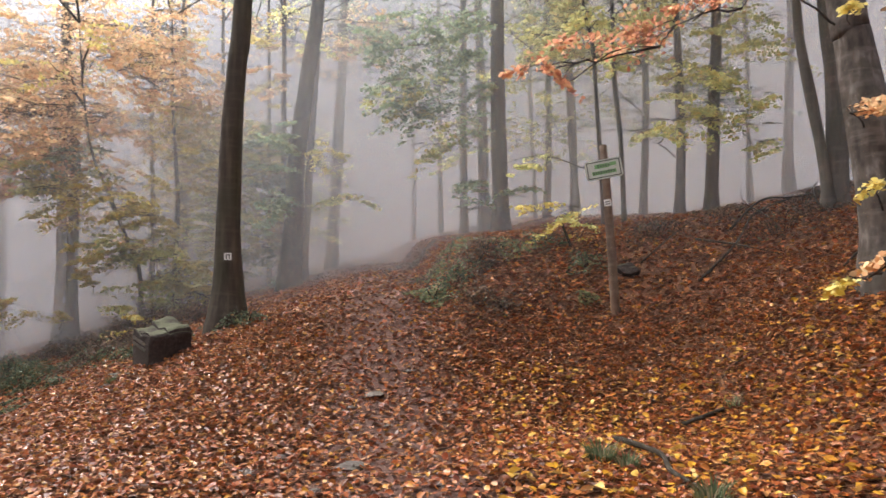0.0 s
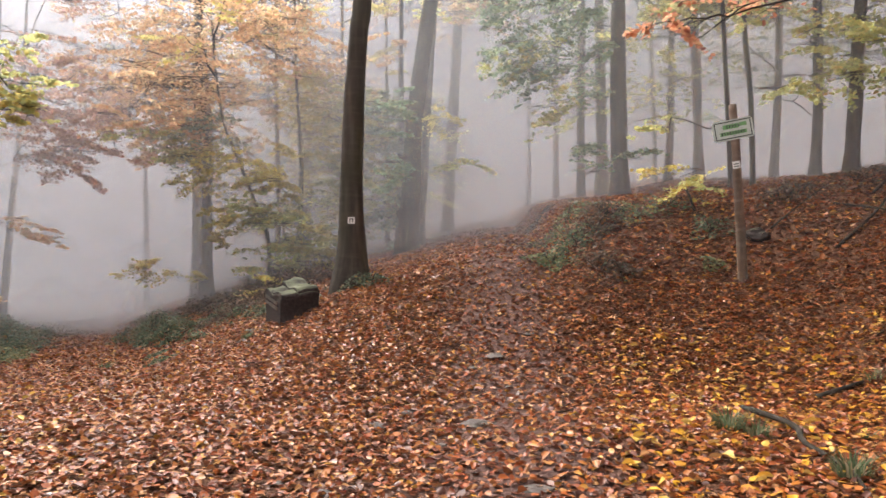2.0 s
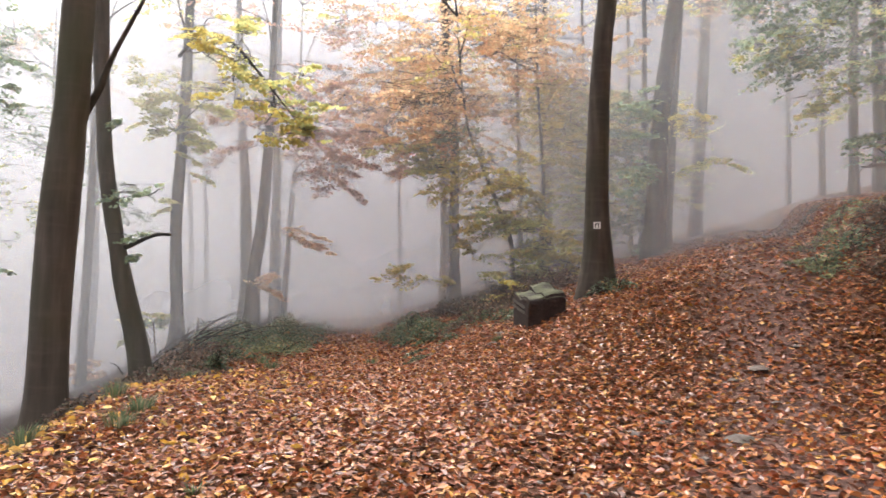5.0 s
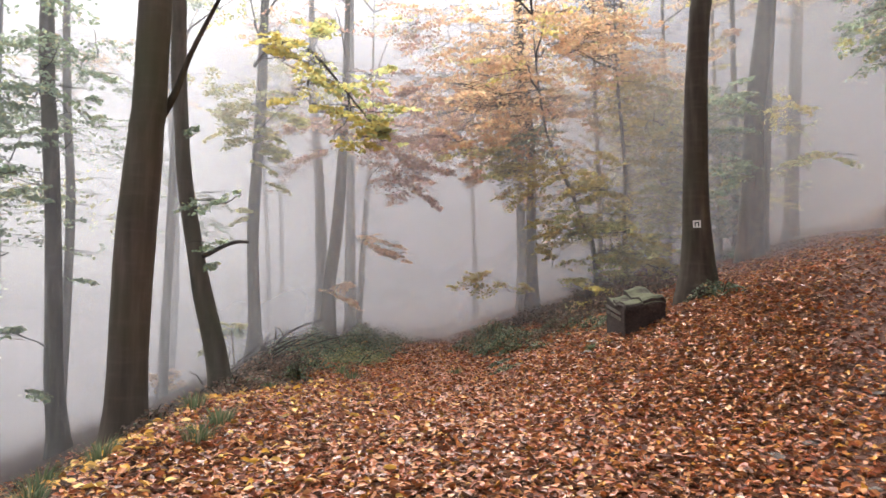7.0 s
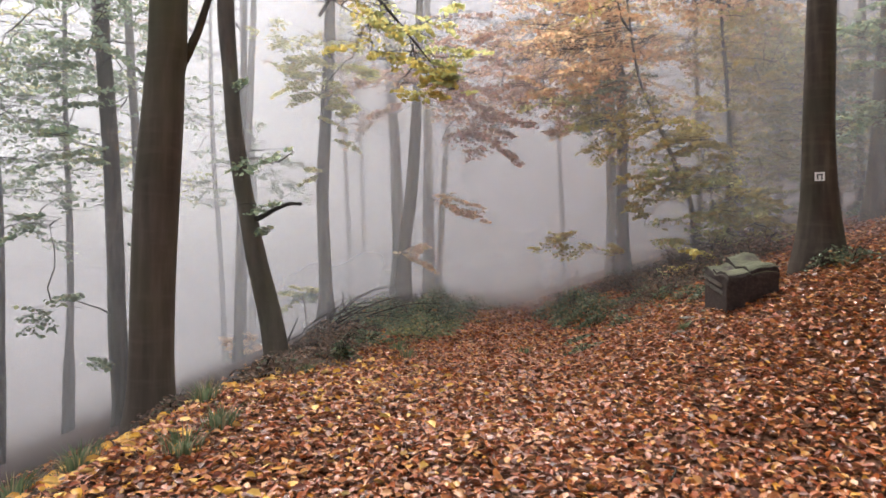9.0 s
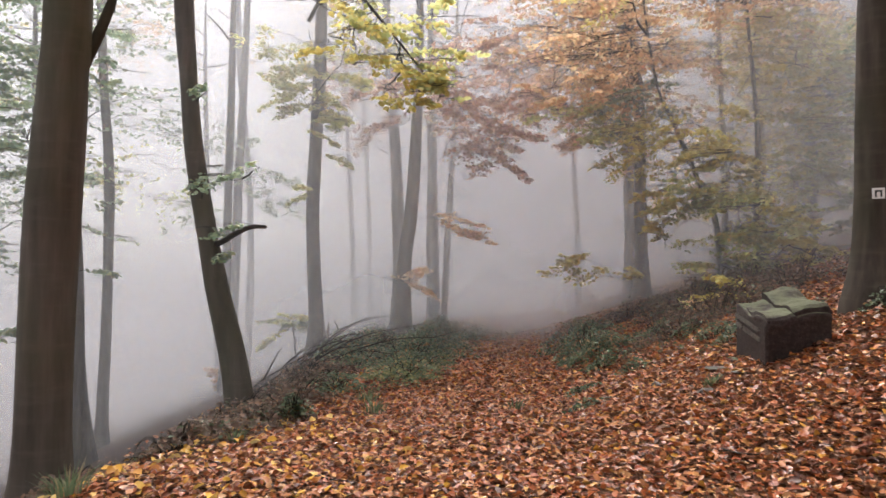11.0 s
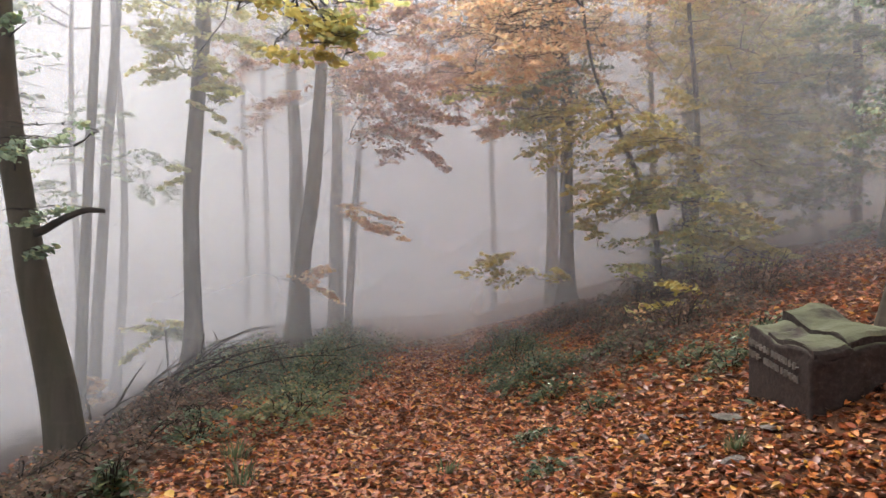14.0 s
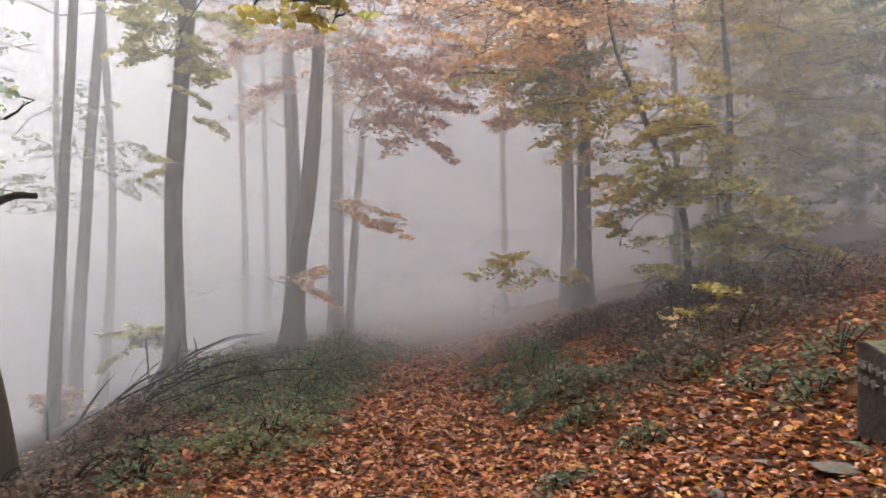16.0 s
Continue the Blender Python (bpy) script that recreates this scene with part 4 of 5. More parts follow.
e0_tree = TREE("beech", "grey beech trunk behind another", BARK_GREY,
     [(-16.93, 16.80, 0.76, 0.21), (-16.94, 16.79, 2.25, 0.18), (-16.96, 16.76, 3.89, 0.17), (-17.04, 16.67, 6.08, 0.15), (-17.16, 16.53, 8.42, 0.12)],
     [(-17.68, 15.87, 7.51, 0.97, 0.69, 900, RUST),
      (-17.41, 16.22, 5.90, 0.69, 0.42, 450, RUST),
      (-16.75, 17.00, 7.92, 1.11, 0.69, 1050, OLIVE),
      (-17.77, 15.75, 8.59, 1.25, 0.55, 900, OLIVE)], 15)
et2_tree = TREE("beech", "pale beech trunk in the mist", BARK_GREY,
     [(-16.99, 18.21, 0.28, 0.20), (-17.02, 18.18, 2.30, 0.18), (-17.03, 18.17, 4.48, 0.15), (-17.04, 18.16, 6.68, 0.13), (-17.06, 18.15, 8.90, 0.12)],
     [(-15.39, 19.69, 8.71, 1.61, 0.73, 1500, RUST),
      (-14.68, 20.24, 7.37, 0.88, 0.58, 750, RUST),
      (-14.27, 21.75, 8.92, 1.54, 0.62, 1200, ORANGE)], 15)
et3_tree = TREE("beech", "thin leaning beech stem pale in the mist", BARK_GREY,
     [(-17.49, 19.14, 0.66, 0.11), (-17.43, 19.19, 2.64, 0.10), (-17.35, 19.27, 4.64, 0.09), (-17.26, 19.35, 6.51, 0.08)],
     [], 12)
at_tree = TREE("beech", "grey beech on the falling slope with dark green sprays", BARK_GREY,
     [(-14.58, 7.66, -1.29, 0.19), (-14.64, 7.54, 0.20, 0.17), (-14.67, 7.46, 2.33, 0.15), (-14.73, 7.34, 4.25, 0.15), (-14.77, 7.25, 5.53, 0.14), (-14.79, 7.19, 6.60, 0.14)],
     [(-14.19, 6.28, 5.49, 0.73, 0.67, 2100, GREEN),
      (-14.48, 6.89, 4.87, 0.63, 0.52, 1050, GREEN),
      (-14.19, 6.28, 3.59, 0.67, 0.10, 450, GREEN),
      (-14.49, 6.88, 3.32, 0.35, 0.10, 180, GREEN),
      (-13.69, 6.19, 0.85, 0.54, 0.11, 330, GREEN),
      (-14.13, 7.67, 1.87, 0.23, 0.07, 90, GREEN),
      (-13.78, 5.94, 2.21, 0.43, 0.13, 270, GREEN),
      (-14.09, 7.75, 4.98, 0.35, 0.16, 210, GREEN),
      (-14.27, 7.39, 6.11, 0.69, 0.58, 1050, GREEN)] + [(-13.98, 6.79, -0.19, 0.33, 0.10, 150, GREEN)], 14)
a2_tree = TREE("beech", "slim grey beech on the falling slope", BARK_GREY,
     [(-16.90, 8.83, -1.26, 0.12), (-16.89, 8.87, 1.24, 0.10), (-16.89, 8.86, 3.76, 0.10), (-16.94, 8.74, 5.65, 0.09), (-16.99, 8.65, 7.56, 0.08)],
     [], 14)
gt_tree = TREE("spruce", "bare-limbed slender spruce on the valley slope", BARK_GREY,
     [(-20.15, 13.44, -1.52, 0.17), (-20.12, 13.51, 1.48, 0.14), (-20.08, 13.58, 4.87, 0.12), (-20.03, 13.70, 8.09, 0.10)],
     [(-20.23, 13.26, 5.34, 0.83, 0.83, 270, GREEN),
      (-20.43, 12.81, 3.80, 0.83, 0.55, 210, GREEN),
      (-19.65, 14.42, 4.31, 0.55, 0.69, 180, GREEN)], 16)
g2_tree = TREE("spruce", "bare-limbed slender spruce on the valley slope", BARK_GREY,
     [(-22.58, 15.30, -1.76, 0.14), (-22.52, 15.42, 1.44, 0.12), (-22.55, 15.36, 4.69, 0.10), (-22.68, 15.10, 7.95, 0.10), (-22.72, 15.02, 9.14, 0.09)],
     [(-21.14, 15.85, 4.63, 0.62, 0.46, 210, GREEN)], 16)
f2_tree = TREE("beech", "thin beech trunk pale in the valley mist", BARK_GREY,
     [(-17.90, 12.00, -1.23, 0.13), (-17.88, 12.03, 1.21, 0.11), (-17.87, 12.05, 3.76, 0.10), (-17.84, 12.08, 6.48, 0.09)],
     [], 13)
f3_tree = TREE("beech", "thin far beech trunk pale in the mist", BARK_GREY,
     [(-23.90, 20.71, -0.44, 0.12), (-23.94, 20.67, 2.70, 0.11), (-24.02, 20.55, 5.50, 0.10), (-24.13, 20.40, 9.27, 0.09)],
     [], 14)
f4_tree = TREE("beech", "thin far beech trunk pale in the mist", BARK_GREY,
     [(-25.05, 22.50, -0.23, 0.12), (-25.09, 22.45, 2.79, 0.11), (-25.16, 22.36, 5.84, 0.10), (-25.27, 22.23, 8.91, 0.09)],
     [], 14)
f5_tree = TREE("beech", "thin far beech trunk pale in the mist", BARK_GREY,
     [(-16.56, 24.94, 0.82, 0.11), (-16.57, 24.93, 3.11, 0.10), (-16.63, 24.89, 4.88, 0.09), (-16.67, 24.86, 7.21, 0.08)],
     [], 13)
f6_tree = TREE("beech", "thin far beech trunk pale in the mist", BARK_GREY,
     [(-22.89, 14.56, -1.48, 0.10), (-23.00, 14.40, 2.10, 0.09), (-23.11, 14.21, 4.93, 0.08), (-23.17, 14.11, 7.77, 0.07)],
     [], 13)
ysh_tree = TREE("shrub", "small yellow-leaved beech shrub on the bank", TWIG,
     [(1.76, 12.28, 2.50, 0.02), (1.66, 12.29, 2.71, 0.02), (1.54, 12.30, 3.05, 0.02)],
     [(1.33, 12.32, 3.34, 0.66, 0.1, 420, YELLOW),
      (1.62, 12.29, 2.86, 0.26, 0.07, 110, YELLOW),
      (1.69, 12.28, 3.18, 0.28, 0.13, 270, OLIVE)], 0)
yb_tree = TREE("shrub", "low shrub with large yellow and orange leaves", TWIG,
     [(3.36, 5.80, 1.46, 0.02), (3.35, 5.81, 1.61, 0.01), (3.30, 5.83, 1.74, 0.01)],
     [(3.13, 5.81, 1.75, 0.24, 0.08, 150, ORANGE),
      (3.23, 5.76, 1.86, 0.19, 0.08, 150, ORANGE),
      (3.01, 5.75, 1.70, 0.12, 0.05, 72, YELLOW)], 0)
vs1_tree = TREE("shrub", "thin pale green shrub on the valley slope", TWIG,
     [(-15.97, 12.80, -0.23, 0.02), (-15.99, 12.76, 0.26, 0.02), (-16.02, 12.72, 0.76, 0.02)],
     [(-16.06, 12.65, 0.86, 0.54, 0.13, 330, OLIVE),
      (-15.87, 12.98, 0.68, 0.32, 0.10, 180, GREEN),
      (-16.23, 12.34, 0.60, 0.38, 0.10, 180, OLIVE)], 0)
vs2_tree = TREE("shrub", "small orange shrub down the valley slope", TWIG,
     [(-18.41, 12.44, -1.19, 0.02), (-18.43, 12.41, -0.87, 0.02), (-18.44, 12.37, -0.60, 0.02)],
     [(-18.46, 12.33, -0.49, 0.62, 0.17, 390, ORANGE),
      (-18.29, 12.69, -0.78, 0.37, 0.12, 180, ORANGE)], 0)
mb_tree = TREE("shrub", "small yellow shrub above the lower track", TWIG,
     [(-7.01, 14.72, 0.81, 0.02), (-6.96, 14.73, 1.16, 0.02), (-6.90, 14.75, 1.43, 0.02)],
     [(-6.93, 14.74, 1.5, 0.5, 0.3, 420, YELLOW),
      (-7.0, 14.6, 1.3, 0.4, 0.25, 260, ORANGE),
      (-7.21, 14.64, 1.22, 0.33, 0.20, 135, OLIVE),
      (-6.81, 14.78, 1.23, 0.33, 0.20, 120, OLIVE)], 0)
h4_tree = TREE("beech", "beech with olive leaf layers on the wooded bank", BARK_GREY,
     [(1.89, 19.60, 4.10, 0.10), (2.03, 19.58, 6.23, 0.09), (2.10, 19.58, 8.42, 0.08), (2.14, 19.58, 10.65, 0.07)],
     [(0.33, 19.66, 6.49, 1.35, 0.39, 624, OLIVE),
      (3.44, 19.92, 7.20, 1.38, 0.40, 624, GREEN),
      (1.44, 19.13, 7.98, 1.32, 0.38, 624, OLIVE),
      (4.01, 19.31, 8.53, 1.35, 0.39, 624, OLIVE),
      (-0.03, 20.15, 9.73, 1.38, 0.40, 624, GREEN),
      (2.60, 19.53, 9.80, 1.35, 0.39, 624, OLIVE),
      (0.80, 19.65, 10.77, 1.35, 0.39, 624, GREEN),
      (3.84, 19.34, 10.76, 1.35, 0.39, 624, OLIVE)], 15)
h5_tree = TREE("beech", "beech with olive leaf layers on the wooded bank", BARK_GREY,
     [(4.14, 18.26, 4.10, 0.10), (4.29, 18.23, 6.08, 0.09), (4.38, 18.21, 8.09, 0.08), (4.44, 18.20, 10.15, 0.07)],
     [(2.78, 18.50, 6.66, 1.28, 0.37, 624, OLIVE),
      (5.61, 18.41, 7.22, 1.32, 0.38, 624, GREEN),
      (3.73, 17.84, 7.98, 1.25, 0.36, 624, OLIVE),
      (6.05, 17.76, 8.39, 1.28, 0.37, 624, OLIVE),
      (2.55, 19.03, 9.74, 1.32, 0.38, 624, GREEN),
      (4.85, 18.10, 9.63, 1.28, 0.37, 624, OLIVE),
      (3.26, 18.43, 10.64, 1.28, 0.37, 624, GREEN),
      (5.93, 17.80, 10.44, 1.28, 0.37, 624, OLIVE)], 15)
h9_tree = TREE("beech", "beech with orange leaves behind the bushes", BARK_GREY,
     [(-10.43, 23.05, 1.90, 0.10), (-10.38, 23.07, 3.81, 0.09), (-10.40, 23.06, 5.73, 0.08), (-10.45, 23.04, 7.68, 0.07)],
     [(-11.77, 22.48, 4.81, 1.28, 0.37, 624, ORANGE),
      (-9.47, 23.91, 5.49, 1.32, 0.38, 624, YELLOW),
      (-10.71, 22.40, 6.20, 1.25, 0.36, 624, ORANGE),
      (-8.84, 23.57, 6.70, 1.28, 0.37, 624, ORANGE),
      (-12.36, 22.75, 7.68, 1.32, 0.38, 624, YELLOW),
      (-10.04, 23.19, 7.78, 1.28, 0.37, 624, ORANGE),
      (-11.52, 22.60, 8.63, 1.28, 0.37, 624, YELLOW),
      (-9.07, 23.51, 8.63, 1.28, 0.37, 624, ORANGE)] + [(-9.66, 21.00, 9.81, 1.02, 0.47, 700, YELLOW),
      (-8.86, 21.21, 8.27, 1.35, 0.47, 800, ORANGE),
      (-11.68, 21.31, 10.48, 1.30, 0.69, 800, ORANGE)], 15)
h10_tree = TREE("beech", "beech with yellow-olive layers on the slope", BARK_GREY,
     [(-8.00, 22.76, 2.28, 0.09), (-7.96, 22.77, 4.00, 0.08), (-7.96, 22.77, 5.74, 0.08), (-7.99, 22.76, 7.50, 0.07)],
     [(-9.21, 22.42, 4.06, 1.21, 0.35, 624, YELLOW),
      (-7.11, 23.46, 4.64, 1.25, 0.36, 624, OLIVE),
      (-8.29, 22.17, 5.30, 1.18, 0.34, 624, YELLOW),
      (-6.60, 23.04, 5.72, 1.21, 0.35, 624, YELLOW),
      (-9.70, 22.78, 6.66, 1.25, 0.36, 624, OLIVE),
      (-7.64, 22.84, 6.70, 1.21, 0.35, 624, YELLOW),
      (-8.96, 22.49, 7.50, 1.21, 0.35, 624, OLIVE),
      (-6.78, 23.01, 7.44, 1.21, 0.35, 624, YELLOW)], 15)
h11_tree = TREE("beech", "beech with olive layers on the slope", BARK_GREY,
     [(-6.46, 22.55, 2.49, 0.09), (-6.41, 22.56, 4.10, 0.08), (-6.41, 22.56, 5.71, 0.07), (-6.43, 22.56, 7.35, 0.06)],
     [(-7.55, 22.35, 4.28, 1.18, 0.34, 624, OLIVE),
      (-5.62, 23.16, 4.80, 1.21, 0.35, 624, YELLOW),
      (-6.73, 22.00, 5.42, 1.14, 0.33, 624, OLIVE),
      (-5.18, 22.70, 5.78, 1.18, 0.34, 624, OLIVE),
      (-7.96, 22.77, 6.75, 1.21, 0.35, 624, YELLOW),
      (-6.11, 22.60, 6.72, 1.18, 0.34, 624, OLIVE),
      (-7.31, 22.40, 7.50, 1.18, 0.34, 624, YELLOW),
      (-5.34, 22.69, 7.38, 1.18, 0.34, 624, OLIVE)], 15)
h12_tree = TREE("beech", "dark green beech on the valley slope", BARK_GREY,
     [(-16.86, 6.21, -0.28, 0.09), (-16.86, 6.21, 1.25, 0.08), (-16.87, 6.16, 2.79, 0.07), (-16.90, 6.09, 4.33, 0.06)],
     [(-17.13, 5.23, 2.09, 1.18, 0.34, 240, GREEN),
      (-17.07, 7.13, 2.76, 1.21, 0.35, 240, GREEN),
      (-16.50, 5.65, 3.25, 1.14, 0.33, 240, GREEN),
      (-16.47, 7.31, 3.89, 1.18, 0.34, 240, GREEN),
      (-17.69, 5.04, 4.15, 1.21, 0.35, 240, GREEN),
      (-16.80, 6.38, 4.59, 1.18, 0.34, 240, GREEN),
      (-17.11, 5.32, 4.99, 1.18, 0.34, 240, GREEN),
      (-16.55, 7.09, 5.49, 1.18, 0.34, 240, GREEN)], 15)
h13_tree = TREE("beech", "green beech on the valley slope pale in the mist", BARK_GREY,
     [(-18.34, 8.02, -0.55, 0.09), (-18.34, 8.02, 1.23, 0.08), (-18.36, 7.97, 3.02, 0.07), (-18.39, 7.89, 4.81, 0.06)],
     [(-18.76, 6.83, 3.32, 1.32, 0.38, 240, GREEN),
      (-18.43, 9.10, 4.20, 1.35, 0.39, 240, OLIVE),
      (-18.06, 7.34, 4.68, 1.28, 0.37, 240, GREEN),
      (-17.79, 9.31, 5.50, 1.32, 0.38, 240, GREEN),
      (-19.34, 6.63, 5.75, 1.35, 0.39, 240, OLIVE),
      (-18.27, 8.21, 6.29, 1.32, 0.38, 240, GREEN),
      (-18.72, 6.96, 6.72, 1.32, 0.38, 240, OLIVE),
      (-17.90, 9.06, 7.36, 1.32, 0.38, 240, GREEN)], 15)

# ---- mist ----
def mist(radius, share, seed, bank):
    """One thin veil of drifting mist, uneven in plan, round the clearing."""
    n, rows, top = 96, 10, 0.7 * (radius + 4)
    verts, faces = [], []
    for j in range(rows):
        z = -14 + (14 + top) * j / (rows - 1)
        for i in range(n):
            a = 2 * math.pi * i / n
            # closer over the upper track and the bank, farther along the lower track
            ahead = math.exp(-((a - radians(72)) / radians(34)) ** 2)
            below = math.exp(-((a - radians(120)) / radians(19)) ** 2)
            r = radius * (1 - 0.2 * ahead + 0.28 * below) * (1 + 0.06 * noise.noise(Vector((2.2 * math.cos(a) + seed, 2.2 * math.sin(a), 0.09 * z))))
            verts.append((-2.6 + r * math.cos(a), 3.6 + r * math.sin(a), z))
    for j in range(rows - 1):
        for i in range(n):
            k = (i + 1) % n
            faces.append((j * n + i, j * n + k, (j + 1) * n + k, (j + 1) * n + i))
    ob = part("mist", (verts, faces), mist_material("mist_veil", share, top, bank, 0.15 if radius < 12 else 0.3), smooth=True)
    return tagged(ob, "thin grey veil of drifting mist between the trees", "mist", "mist veils", "stuff")


mist(7.8, 0.025, 47.0, 0.2)
for k in range(14):
    mist(9.6 + 1.4 * k + 0.045 * k * k, min(0.048 + 0.045 * k, 0.3), k * 5.3, 0.15 if k < 3 else 0.6)
for k in range(3):
    mist(45 + 14 * k, 0.55, 80 + k * 5.3, 1.0)


# ---- things ----
def at_ground(x, y, lift=0.0):
    return Vector((x, y, float(ground_height(x, y)) + lift))


def thing(name, x, y, label, category, group=""):
    root = new(name)
    root.location = at_ground(x, y)
    bpy.context.view_layer.update()
    return tagged(root, label, category, group)


# broken branch of the leaning trunk, and a side branch of the thick one
part("broken_branch", tube(smooth_line([(-10.95, 8.01, 2.22), (-10.75, 8.06, 2.26), (-10.50, 8.14, 2.37), (-10.25, 8.23, 2.45), (-10.02, 8.30, 2.44)], 3), np.linspace(0.045, 0.022, 13), 8, 0.3, 2), TWIG, ct_tree, "dark broken branch stub", True)
part("side_branch", tube(smooth_line([(-7.91, 5.25, 3.45), (-7.74, 5.37, 3.85), (-7.62, 5.47, 4.3), (-7.36, 5.67, 5.0)], 4), np.linspace(0.055, 0.02, 13), 8, 0.2, 4), BARK_DARK, bt_tree, "", True)


part("bough", tube(smooth_line([(-14.69, 12.17, 7.40), (-13.72, 11.81, 7.54), (-12.55, 11.35, 7.32), (-11.25, 10.66, 6.68), (-10.38, 10.29, 6.07), (-9.84, 10.30, 5.49), (-9.46, 10.45, 4.98), (-9.24, 10.62, 4.61)], 3), np.linspace(0.05, 0.008, 22), 7, 0.2, 6), TWIG, dt_tree, "long dark arching bough", True)


def trail_mark(tree, centre, radius, z, eye):
    """A small painted square plate on the trunk with a dark bridge-shaped sign."""
    c = Vector((centre[0], centre[1], z))
    out = (Vector((eye[0], eye[1], z)) - c).normalized()
    side = Vector((0, 0, 1)).cross(out)
    m = Matrix((side, Vector((0, 0, 1)), out)).transposed().to_4x4()
    m.translation = c + out * (radius + 0.016)

    def plate(w, h, d, ox, oy, oz):
        bm = bmesh.new()
        bmesh.ops.create_cube(bm, size=1, matrix=m @ Matrix.Translation((ox, oy, oz)) @ Matrix.Diagonal((w, h, d, 1)))
        return bm
    white = part("trail_mark", plate(0.105, 0.1, 0.012, 0, 0, 0), WHITE_PAINT, tree, "white painted trail mark")
    for w, h, ox, oy in ((0.016, 0.05, -0.022, -0.012), (0.016, 0.05, 0.022, -0.012), (0.062, 0.016, 0, 0.02)):
        part("mark_stroke", plate(w, h, 0.004, ox, oy, 0.008), SIGN_BLACK, white)


trail_mark(mt_tree, (-3.56, 10.98), 0.188, 2.54, (-0.6, 0.8))


def sign_post():
    x, y = 2.0, 10.45
    root = thing("sign_post", x, y, "weathered wooden post with a tilted pale green sign", "sign post")
    z = root.location.z
    pole = smooth_line([(x + 0.02, y, z - 0.3), (x + 0.01, y, z + 0.6), (x - 0.01, y + 0.01, z + 1.3), (x - 0.03, y, z + 1.95), (x - 0.05, y, 3.9)], 4)
    part("post", tube(pole, np.linspace(0.066, 0.05, len(pole)), 12, 0.25, 3), POST_WOOD, root, "cracked weathered wooden post", True)
    out = Vector((0.3 - x, 0.2 - y, 0)).normalized()
    side = Vector((0, 0, 1)).cross(out)
    frame_m = Matrix((side, Vector((0, 0, 1)), out)).transposed().to_4x4()
    frame_m.translation = Vector((x - 0.05, y, 3.55)) + out * 0.075
    frame_m = frame_m @ pose(0, 0, 0, 0, 0, 7)

    def board(w, h, d, ox, oy, oz, cut=0.0):
        bm = bmesh.new()
        bmesh.ops.create_cube(bm, size=1, matrix=Matrix.Translation((ox, oy, oz)) @ Matrix.Diagonal((w, h, d, 1)))
        if cut:
            bmesh.ops.bevel(bm, geom=[e for e in bm.edges if abs(e.verts[0].co.z - e.verts[1].co.z) > d * 0.5], offset=cut, segments=3, affect="EDGES")
        bm.transform(frame_m)
        return bm
    sign = part("sign_board", board(0.5, 0.27, 0.008, 0, 0, 0, 0.02), SIGN_WHITE, root, "pale sign board with black border")
    for w, h, ox, oy in ((0.455, 0.014, 0, 0.112), (0.455, 0.014, 0, -0.112), (0.014, 0.21, -0.221, 0), (0.014, 0.21, 0.221, 0)):
        part("border", board(w, h, 0.003, ox, oy, 0.0065), SIGN_BLACK, sign)
    for w, h, ox, oy in ((0.2, 0.06, -0.02, 0.045), (0.09, 0.05, 0.13, 0.055), (0.33, 0.05, 0.0, -0.045)):
        part("green_patch", board(w, h, 0.002, ox, oy, 0.006), SIGN_GREEN, sign, "faded green printed patch")
    for row, oy, k, x0, step_x in (("upper", 0.045, 5, -0.07, 0.036), ("lower", -0.045, 9, -0.14, 0.034)):
        for j in range(k):
            part("writing_bar", board(0.018, 0.036 if j % 3 else 0.045, 0.002, x0 + j * step_x, oy, 0.009), SIGN_BLACK, sign)
    for oy in (0.085, -0.085):
        bm = bmesh.new()
        bmesh.ops.create_cone(bm, cap_ends=True, segments=10, radius1=0.011, radius2=0.009, depth=0.01, matrix=frame_m @ Matrix.Translation((0.01, oy, 0.008)))
        part("bolt", bm, METAL, sign)
    # the small trail plate lower on the post
    low = Vector((x - 0.02, y, 3.08)) + out * 0.062
    frame_m = frame_m.copy()
    frame_m.translation = low
    plate = part("trail_plate", board(0.095, 0.095, 0.008, 0, 0, 0), WHITE_PAINT, root, "small white trail plate")
    for oy in (0.012, -0.02):
        part("plate_stroke", board(0.07, 0.014, 0.003, 0, oy, 0.0055), SIGN_BLACK, plate)


sign_post()


def rock(name, x, y, size, squash, label, mat, seed, sink=0.35, group="", detail=3, cut=0.24):
    bm = bmesh.new()
    bmesh.ops.create_icosphere(bm, subdivisions=detail, radius=1)
    for v in bm.verts:
        d = v.co.copy()
        for axis in ((0.9, 0.2, 0.4), (-0.7, 0.6, 0.3), (0.1, -0.9, 0.4), (0.2, 0.3, 0.95), (-0.5, -0.6, 0.6)):
            n = (Vector(axis) + 0.3 * noise.noise_vector(Vector(axis) * 3 + Vector((seed, 0, 0)))).normalized()
            over = d.dot(n) - (1 - cut * 1.6)
            if over > 0:
                d -= n * over * 0.9
        d *= 1 + 0.14 * noise.noise(v.co * 2.2 + Vector((seed, 0, 0))) + 0.06 * noise.noise(v.co * 6 + Vector((0, seed, 0)))
        v.co = Vector((d.x * size * (1 + 0.25 * math.sin(seed)), d.y * size * (1 - 0.2 * math.sin(seed)), d.z * size * squash))
    me = bpy.data.meshes.new(name)
    bm.to_mesh(me)
    bm.free()
    me.materials.append(mat)
    ob = new(name, me)
    ob.matrix_world = Matrix.Translation(at_ground(x, y, size * squash * (1 - 2 * sink))) @ pose(0, 0, 0, min(9, 16 * squash) * math.sin(seed * 3), min(9, 16 * squash) * math.cos(seed), seed * 57)
    return tagged(ob, label, "stone", group)


